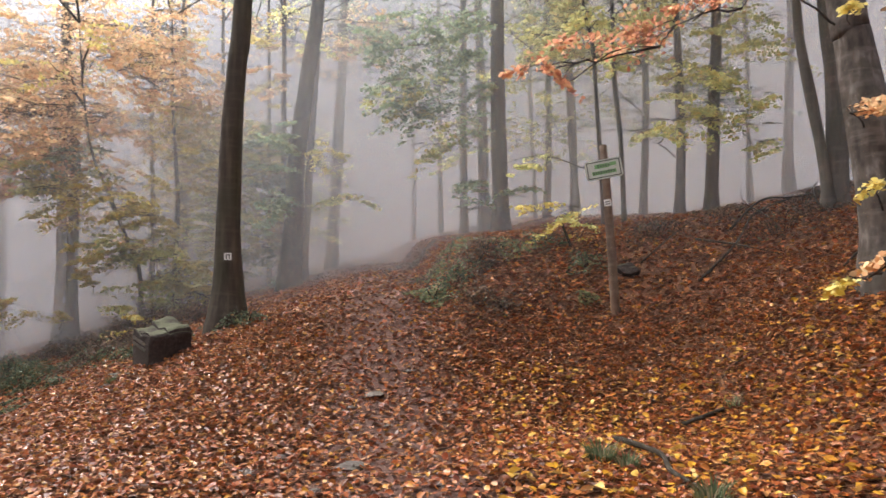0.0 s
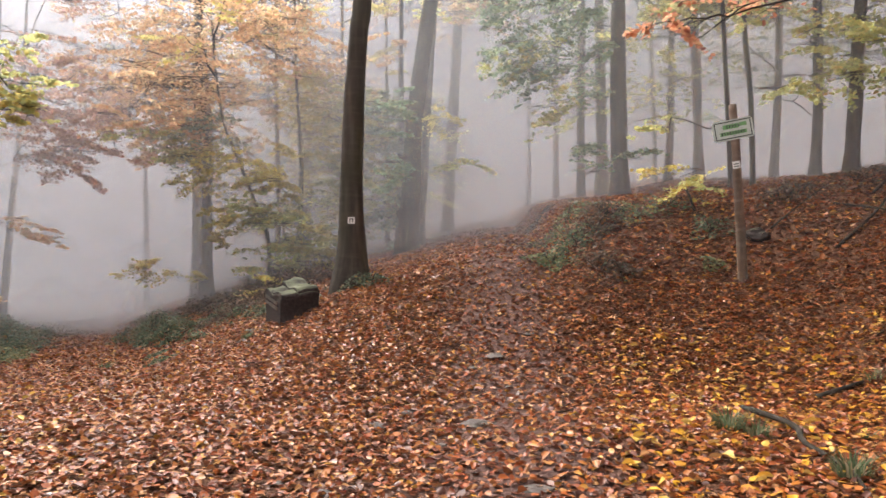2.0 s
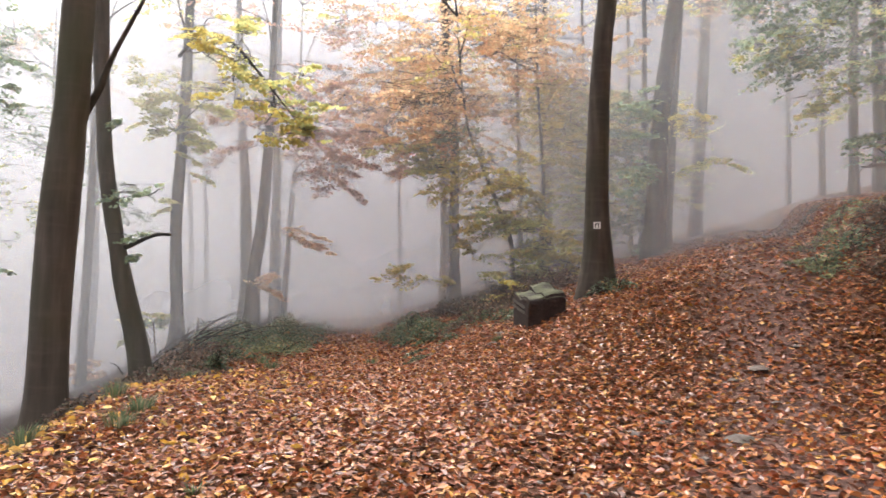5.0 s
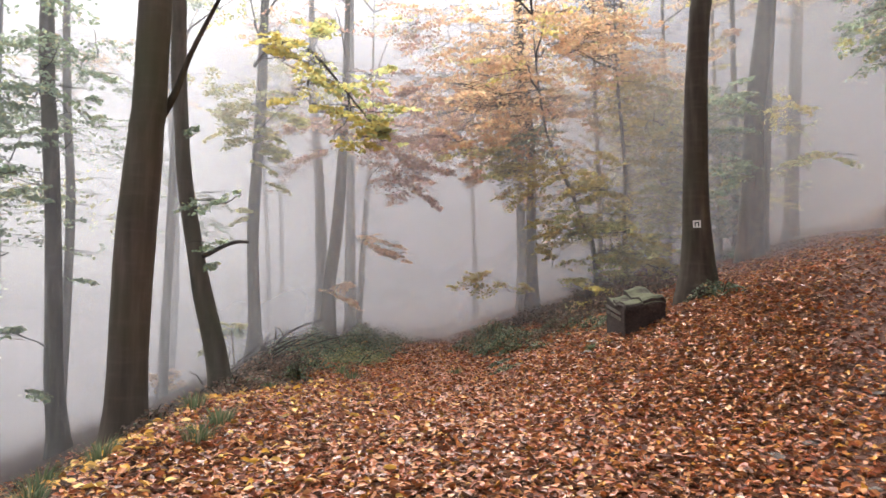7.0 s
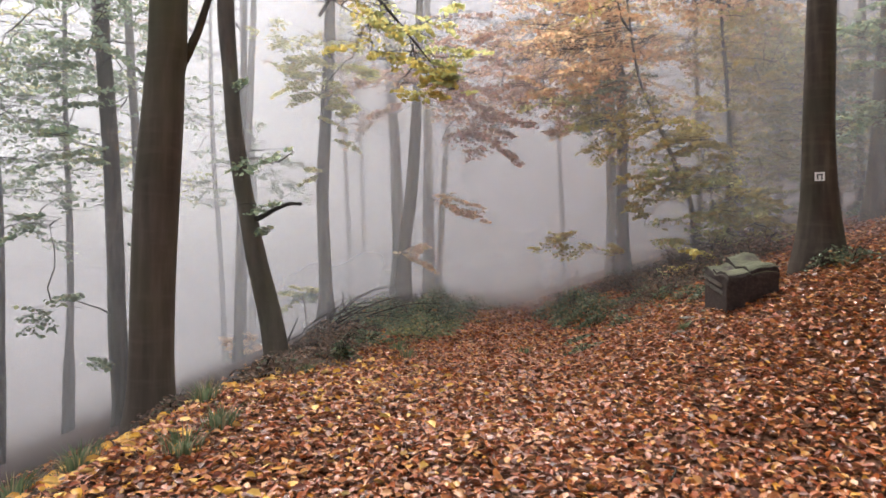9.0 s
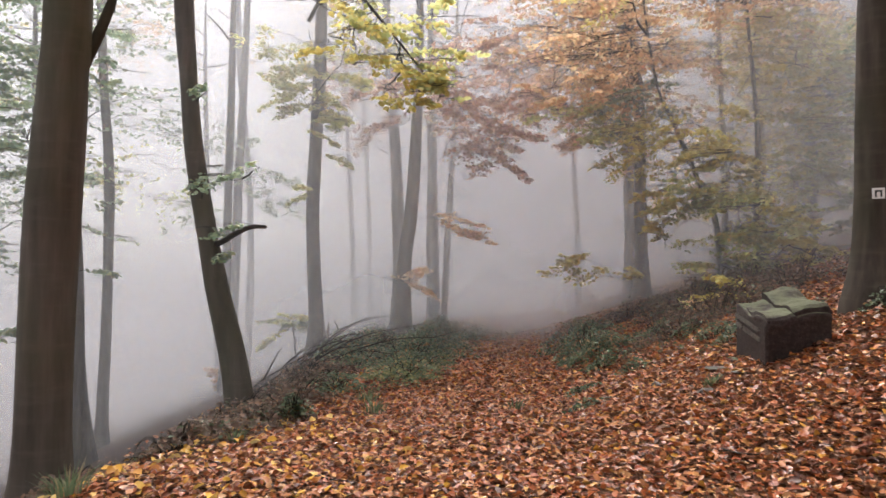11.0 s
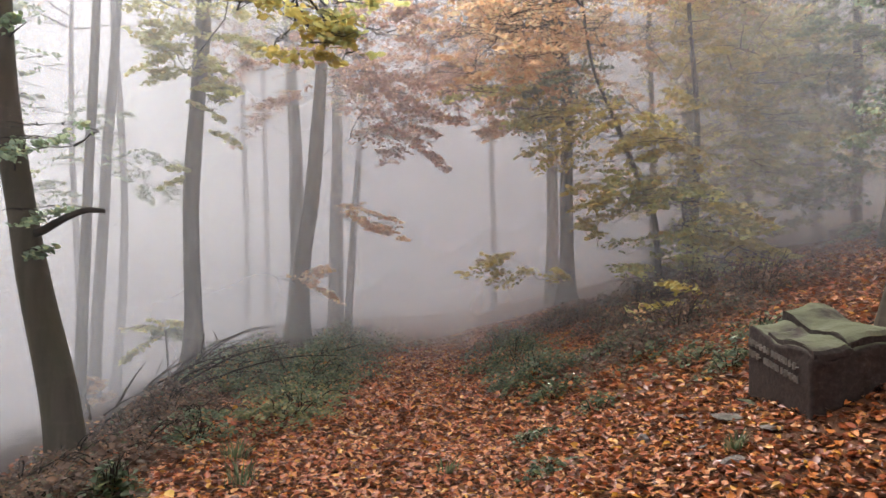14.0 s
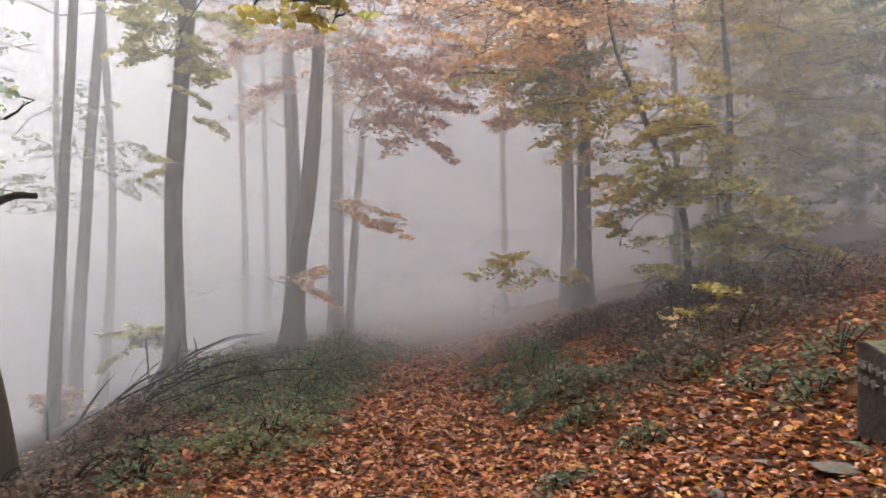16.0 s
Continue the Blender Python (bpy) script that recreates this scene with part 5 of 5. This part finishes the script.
for k, (x, y, size, squash) in enumerate(((-0.73, 5.73, 0.15, 0.22), (-0.92, 7.91, 0.15, 0.20), (-1.46, 5.50, 0.10, 0.25), (-1.30, 4.03, 0.06, 0.30), (-0.18, 4.23, 0.10, 0.22), (-0.87, 5.11, 0.05, 0.30), (-1.33, 5.96, 0.06, 0.30), (-1.08, 7.50, 0.07, 0.30), (-0.03, 4.96, 0.05, 0.25), (-0.65, 7.01, 0.06, 0.25), (-1.33, 6.74, 0.05, 0.30), (-0.61, 8.53, 0.08, 0.25), (-1.64, 4.18, 0.05, 0.25))):
    rock("path_stone", x, y, size, squash, "flat pinkish-grey stone half buried in the leafy track", PEBBLE, k + 0.7, 0.36, "stones in the track")
for k, (x, y, size, squash) in enumerate(((-5.10, 9.54, 0.07, 0.95), (-4.34, 8.98, 0.12, 0.50), (-4.56, 9.76, 0.21, 0.10), (-4.23, 9.44, 0.14, 0.12), (-4.61, 9.28, 0.09, 0.15), (-4.95, 9.96, 0.11, 0.12), (-3.95, 8.96, 0.08, 0.20), (-4.73, 8.88, 0.05, 0.40))):
    rock("stone", x, y, 0.75 * size, squash, "rough grey-brown stone lying in fallen leaves", PEBBLE, k + 4.3, 0.42, "stones before the boulder")
rock("bank_stone", 2.38, 11.40, 0.19, 0.7, "dark mossy stone on the leafy bank", SANDSTONE, 2.2, 0.35)


def inscribed_boulder():
    """A hewn block with a carved front, a mossy top that rises to the back in two broken layers, and a low plinth."""
    a, b = Vector((-4.57, 10.1, 0)), Vector((-4.04, 9.45, 0))
    back = Vector((0.77, 0.63, 0)) * 0.56
    root = thing("inscribed_boulder", -4.1, 9.95, "mossy dark red sandstone boulder with faded carved inscription", "boulder")
    along, outward = (b - a).normalized(), Vector((-0.775, -0.632, 0))

    def surface(f, g):
        """Height of the top at f along the front and g towards the back."""
        front = 1.59 - 0.14 * f - 0.05 * math.exp(-((f - 0.45) / 0.2) ** 2)
        ridge = 0.09 * step(0.1, 0.75, g) + 0.008 * math.sin(4 * f + 2 * g)
        return float(front + ridge)

    def block(low, high, f0, f1, g0, g1, rough, seed, cuts=24):
        bm = bmesh.new()
        bmesh.ops.create_cube(bm, size=1)
        bmesh.ops.subdivide_edges(bm, edges=bm.edges[:], cuts=cuts, use_grid_fill=True)
        for v in bm.verts:
            f, g, h = v.co.x + 0.5, v.co.y + 0.5, v.co.z + 0.5
            ff, gg = f0 + (f1 - f0) * f, g0 + (g1 - g0) * g
            round_off = 0.5 * math.exp(-min(f, 1 - f) * 30) + 0.4 * math.exp(-(1 - g) * 20)
            p = a.lerp(b, ff) + back * gg
            top = high(ff, gg) - 0.05 * round_off * h
            bottom = low(ff, gg)
            p.z = bottom + (top - bottom) * h
            pull = 0.02 * round_off * h
            p += (a.lerp(b, 0.5) + back * 0.5 - Vector((p.x, p.y, 0))).normalized() * pull
            calm = 0.12 if g < 0.02 and h < 0.95 else 1.0
            p += calm * (0.6 * rough * noise.noise_vector(p * 3.3 + Vector((seed, 0, 0))) + 0.5 * rough * noise.noise_vector(p * 8 + Vector((0, seed, 0))) + 0.22 * rough * noise.noise_vector(p * 21))
            if h > 0.97:
                p.z += 0.014 * noise.noise(Vector((p.x * 5, p.y * 5, seed))) - 0.05 * max(0, noise.noise(Vector((p.x * 2.2, p.y * 7, seed + 3))) - 0.25)
            v.co = p
        return bm
    body = part("body", block(lambda f, g: 0.72, lambda f, g: surface(f, g) - 0.06, 0, 1, 0, 1, 0.03, 1.0), SANDSTONE, root, "dark hewn sandstone", True)
    part("rear_slab", block(lambda f, g: surface(f, g) - 0.09, lambda f, g: surface(f, g) - 0.005, 0.03, 0.98, 0.42, 0.99, 0.022, 6.0, 20), SANDSTONE, root, "mossy upper slab")
    part("front_slab", block(lambda f, g: surface(f, g) - 0.09, lambda f, g: surface(f, g) - 0.03, 0.3, 1.0, 0.03, 0.46, 0.018, 9.0, 20), SANDSTONE, root, "mossy lower slab")
    part("plinth", block(lambda f, g: 0.6, lambda f, g: 0.9 + 0.1 * (1 - f) + 0.02 * math.sin(9 * f), -0.14, 1.06, -0.16, 1.06, 0.05, 12.0, 18), SANDSTONE, root, "low rough stone footing")
    for drop, words in ((0.16, ((0.05, 0.4, 15), (0.45, 0.68, 10), (0.72, 0.84, 5))), (0.235, ((0.06, 0.26, 8), (0.32, 0.55, 10), (0.6, 0.84, 10)))):
        for f0, f1, strokes in words:
            for j in range(strokes):
                f = f0 + (f1 - f0) * (j + 0.3 * math.sin(j * 2.3 + f0 * 40)) / strokes
                p = a.lerp(b, f) + outward * 0.001
                p.z = 1.57 - 0.14 * f - drop
                m = Matrix((along, Vector((0, 0, 1)), along.cross(Vector((0, 0, 1))))).transposed().to_4x4()
                m.translation = p
                wide = 0.005 + 0.009 * (j % 3 == 1)
                bm = bmesh.new()
                bmesh.ops.create_cube(bm, size=1, matrix=m @ pose(0, 0, 0, 0, 0, 14 * math.sin(j * 1.7)) @ Matrix.Diagonal((wide, 0.044 if j % 3 != 1 else 0.008, 0.03, 1)))
                part("inscription_stroke", bm, LETTER, body)


inscribed_boulder()


def tuft(x, y, blades, size, label, seed):
    n = blades
    r = np.random.default_rng(seed)
    a, q = r.uniform(0, 6.28, n), 0.14 * size / 0.25 * np.sqrt(r.uniform(0, 1, n))
    bx, by = x + q * np.cos(a), y + q * np.sin(a)
    base = np.stack([bx, by, ground_height(bx, by) - 0.01], 1)
    out = np.stack([np.cos(a), np.sin(a), np.zeros(n)], 1) * r.uniform(0.2, 0.9, n)[:, None]
    L = (size * r.uniform(0.6, 1.2, n))[:, None]
    side = np.stack([-np.sin(a), np.cos(a), np.zeros(n)], 1) * 0.006
    up = np.array([0, 0, 1.0])
    midp = base + (out * 0.35 + up * 0.75) * L * 0.6
    tip = base + (out * 0.9 + up * 0.8) * L
    v = np.stack([base - side, base + side, midp + side * 0.8, tip, midp - side * 0.8], 1)
    ob = quick("grass_tuft", v, [np.array([0, 1, 2, 4]), np.array([4, 2, 3])], GRASS)
    return tagged(ob, label, "grass", "grass tufts", "stuff")


for k, (x, y, blades, size) in enumerate(((1.05, 5.7, 150, 0.19), (1.2, 5.5, 90, 0.15), (1.5, 4.6, 110, 0.17), (1.9, 5.6, 24, 0.09), (-5.1, 3.9, 110, 0.2), (-5.45, 4.35, 120, 0.2), (-5.9, 3.6, 110, 0.22), (-6.3, 4.7, 90, 0.2), (-6.2, 3.3, 120, 0.22), (-5.5, 2.9, 90, 0.2),
                                          (-7.3, 7.9, 60, 0.2), (-7.9, 8.3, 70, 0.2), (-6.3, 8.9, 40, 0.16), (-3.2, 3.0, 30, 0.1), (-4.4, 9.2, 60, 0.12), (-7.0, 6.2, 50, 0.14), (2.6, 7.6, 40, 0.14))):
    tuft(x, y, blades, size, "small green grass tuft among fallen leaves", k)


def bramble(x, y, reach, tall, count, label, leaves=None, size=0.046):
    """A low thicket: arching stems and many leaves."""
    root = thing("bramble", x, y, label, "undergrowth", "bramble patches")
    z = root.location.z
    local = random.Random(int(x * 100 + y * 10))
    stems = []
    for k in range(9):
        a, q = local.uniform(0, 6.28), reach * local.uniform(0.3, 1.0)
        p = at_ground(x + 0.3 * q * math.cos(a), y + 0.3 * q * math.sin(a), -0.03)
        e = at_ground(x + q * math.cos(a), y + q * math.sin(a), tall * local.uniform(0.2, 0.8))
        stems.append(tube(bend(p, e, tall * 0.5, 5, k + x), [0.006, 0.006, 0.005, 0.004, 0.003, 0.002], 4))
    tagged(part("stem_tangle", joined(stems), TWIG, root, smooth=True), kind="stuff")
    a, q = rng.uniform(0, 6.28, count), reach * np.sqrt(rng.uniform(0, 1, count))
    wob = 1 + 0.35 * np.sin(3 * a + x) + 0.2 * np.sin(7 * a + y)
    px, py = x + q * wob * np.cos(a), y + q * wob * np.sin(a)
    dome = np.clip(1 - (q / reach) ** 2, 0.05, 1) ** 0.6 * (0.6 + 0.4 * np.sin(5 * px) * np.sin(4.3 * py))
    pz = ground_height(px, py) + 0.03 + tall * dome * rng.uniform(0.15, 1, count)
    ahead, up = cloud(count, 0.6)
    L = rng.uniform(0.6, 1.3, count) * size
    quick("leaf_mass", leaf_shapes(np.stack([px, py, pz], 1), ahead, up, L, L * rng.uniform(0.55, 0.8, count), rng.uniform(0, 0.3, count)), LEAF_FACES, leaves or BRAMBLE, root)["kind"] = "stuff"


green_label = "low dark green bramble thicket beside the lower track"
for x, y, reach, tall, count in ((-9.6, 10.35, 0.5, 0.3, 700), (-10.4, 11.2, 0.75, 0.5, 1900), (-11.2, 12.1, 0.85, 0.65, 2300), (-11.9, 13.0, 0.85, 0.7, 2200), (-11.6, 11.3, 0.8, 0.5, 1700), (-12.6, 12.2, 0.9, 0.6, 1800), (-12.7, 14.1, 0.9, 0.7, 2000), (-13.4, 15.3, 1.0, 0.7, 2000), (-10.6, 10.3, 0.5, 0.3, 700), (-9.2, 8.9, 0.35, 0.2, 260), (-8.6, 8.4, 0.3, 0.18, 200),
                                 (-7.6, 12.3, 0.55, 0.5, 1500), (-8.6, 13.4, 0.6, 0.5, 1400), (-6.8, 11.3, 0.3, 0.2, 260), (-10.2, 15.7, 0.6, 0.45, 1000), (-6.9, 12.9, 0.4, 0.28, 500)):
    bramble(x, y, reach, tall, int(count * 1.4), green_label)
for x, y, reach, tall, count in ((-6.0, 11.9, 0.4, 0.16, 200), (-5.4, 11.4, 0.35, 0.16, 170), (-5.0, 12.0, 0.45, 0.25, 300), (-4.35, 11.0, 0.25, 0.2, 250), (-4.9, 10.9, 0.3, 0.2, 260), (-6.2, 9.9, 0.2, 0.12, 120), (-5.6, 9.1, 0.18, 0.1, 100), (-5.9, 10.5, 0.22, 0.14, 140), (-3.2, 10.6, 0.35, 0.25, 350)):
    bramble(x, y, reach, tall, count, "sparse green ground plants on the slope by the boulder")
for x, y, reach, tall, count in ((-0.51, 10.91, 0.32, 0.28, 520), (-0.76, 12.42, 0.30, 0.25, 420), (-0.23, 11.11, 0.45, 0.30, 650), (-0.36, 12.30, 0.50, 0.35, 600), (0.07, 11.40, 0.45, 0.30, 520), (0.19, 10.31, 0.35, 0.25, 460), (0.49, 10.23, 0.22, 0.18, 260), (0.29, 11.88, 0.40, 0.35, 520), (0.69, 12.05, 0.40, 0.25, 380), (1.79, 11.65, 0.30, 0.25, 330), (1.68, 10.70, 0.16, 0.16, 180), (1.22, 12.43, 0.40, 0.20, 260), (-1.13, 15.46, 0.50, 0.30, 500)):
    bramble(x, y, reach, 0.75 * tall, int(0.75 * count), "mixed green and brown bramble at the foot of the bank", (HEDGE, DRY, BRAMBLE)[int(abs(x * 100)) % 3], 0.055)
for x, y, reach, tall, count in ((-8.9, 8.0, 0.5, 0.2, 260), (-9.7, 8.9, 0.6, 0.22, 320), (-10.8, 9.6, 0.7, 0.25, 360), (-8.1, 6.8, 0.45, 0.16, 200), (-7.2, 5.7, 0.4, 0.14, 160)):
    bramble(x, y, reach, tall, count, "dead brown stalks and ferns on the bare rim slope", DRY, 0.05)
hedge = random.Random(5)
for k in range(13):
    s, w = 6.6 + 0.75 * k, -1.35 - 0.03 * k + hedge.uniform(-0.15, 0.15)
    bramble(-3.5 + 0.785 * w - 0.62 * s, 5 + 0.62 * w + 0.785 * s, hedge.uniform(0.38, 0.55), 0.22 + 0.02 * k, 620, "yellow-green bramble fringe along the lower track", HEDGE, 0.05)
for k in range(16):
    s, w = 7.6 + 0.42 * k, hedge.uniform(2.3, 5.2)
    bramble(-3.5 + 0.785 * w - 0.62 * s, 5 + 0.62 * w + 0.785 * s, hedge.uniform(0.5, 0.85), hedge.uniform(0.3, 0.6), 700, "brown withered ferns and stalks on the wooded bank", DRY, 0.06)
for k in range(14):
    s, w = 2.5 + 0.5 * k, hedge.uniform(-3.6, -2.1)
    bramble(-3.5 + 0.785 * w - 0.62 * s, 5 + 0.62 * w + 0.785 * s, hedge.uniform(0.35, 0.6), hedge.uniform(0.14, 0.3), 480, "dead brown stalks and ferns on the bare rim slope", DRY, 0.055)
for k in range(9):
    bramble(2.9 + 0.42 * k + hedge.uniform(-0.3, 0.3), 11.2 + hedge.uniform(-0.4, 1.6), hedge.uniform(0.4, 0.7), hedge.uniform(0.15, 0.3), 220, "brown withered ferns on the leafy bank", DRY, 0.055)
bramble(-7.6, 7.15, 0.15, 0.34, 420, "small dark upright leafy seedling at the rim", None, 0.05)


def stick(name, points, r0, r1, label, group="", mat=None, raised=0.0, category="branch"):
    pts = smooth_line([(x, y, float(ground_height(x, y)) + z) for x, y, z in points], 4)
    ob = part(name, tube(pts, np.linspace(r0, r1, len(pts)), 8, 0.35, r0 * 100), mat or TWIG, None, "", True)
    return tagged(ob, label, category, group)


stick("fallen_branch", [(1.28, 6.75, 0.02), (1.33, 6.3, 0.05), (1.48, 5.75, 0.05), (1.42, 5.2, 0.04), (1.5, 4.7, 0.03), (1.48, 4.3, 0.02)], 0.026, 0.012, "dark bent fallen branch lying in the leaves")
stick("fallen_branch", [(2.05, 7.35, 0.02), (2.3, 7.42, 0.035), (2.5, 7.55, 0.02)], 0.03, 0.02, "short dark rotten piece of branch in the leaves")
bank = "fallen branches on the bank"
for k, row in enumerate((((3.2, 10.6, 0.03), (3.9, 11.1, 0.08), (4.5, 11.9, 0.06), (5.4, 12.3, 0.12), (6.0, 12.9, 0.05)), ((4.0, 11.6, 0.05), (4.7, 12.2, 0.16), (5.3, 12.2, 0.12), (6.2, 12.7, 0.08)), ((3.5, 11.7, 0.03), (3.9, 11.0, 0.1), (4.2, 10.3, 0.03)), ((5.2, 11.2, 0.04), (5.4, 11.9, 0.2), (5.8, 12.6, 0.28)), ((2.6, 11.5, 0.03), (3.1, 11.8, 0.12), (3.7, 12.4, 0.08)), ((4.4, 9.0, 0.03), (5.0, 9.4, 0.08), (5.6, 10.2, 0.04)), ((4.6, 11.5, 0.04), (4.4, 12.1, 0.22), (4.5, 12.5, 0.4)))):
    stick("fallen_branch", row, 0.02 - 0.0012 * k, 0.005, "dark fallen branch lying across the leafy bank", bank)
brush = "brushwood heap"
heap = random.Random(11)
for k in range(34):
    x0, y0 = -13.6 + 2.4 * heap.random(), 9.7 + 1.8 * heap.random()
    turn, reach = heap.choice((0.5, 0.9, 1.3, 2.4)) + heap.uniform(-0.3, 0.3), heap.uniform(0.6, 2.0)
    dx, dy = reach * math.cos(turn), reach * math.sin(turn)
    tall = heap.uniform(0.08, 0.58)
    start = heap.uniform(0.0, 0.2)
    stick("brushwood_branch", [(x0, y0, start), (x0 + 0.3 * dx + heap.uniform(-0.1, 0.1), y0 + 0.3 * dy, start + 0.45 * tall), (x0 + 0.65 * dx + heap.uniform(-0.15, 0.15), y0 + 0.65 * dy, start + 0.8 * tall + heap.uniform(-0.06, 0.06)), (x0 + dx, y0 + dy, start + tall)], heap.uniform(0.008, 0.024), 0.004, "bare dark branch in the brushwood heap at the rim", brush)
for k, (x, y) in enumerate(((-5.6, 6.0), (-2.6, 5.2), (-6.9, 9.3), (-3.6, 7.6), (0.6, 8.2), (3.0, 8.4), (-2.3, 8.6), (-0.2, 6.1), (-8.0, 11.0), (2.9, 6.2))):
    a = k * 1.9
    stick("twig", [(x, y, 0.02), (x + 0.16 * math.cos(a), y + 0.16 * math.sin(a), 0.03), (x + 0.3 * math.cos(a + 0.3), y + 0.3 * math.sin(a + 0.3), 0.025)], 0.008, 0.004, "thin dark twig lying on fallen leaves", "loose twigs", category="twig")

# the plan above is drawn in units of 1.15 metres
bpy.context.view_layer.update()
for ob in [o for o in scene.objects if o.parent is None and o.type in ("MESH", "EMPTY")]:
    ob.matrix_world = Matrix.Scale(PLAN, 4) @ ob.matrix_world
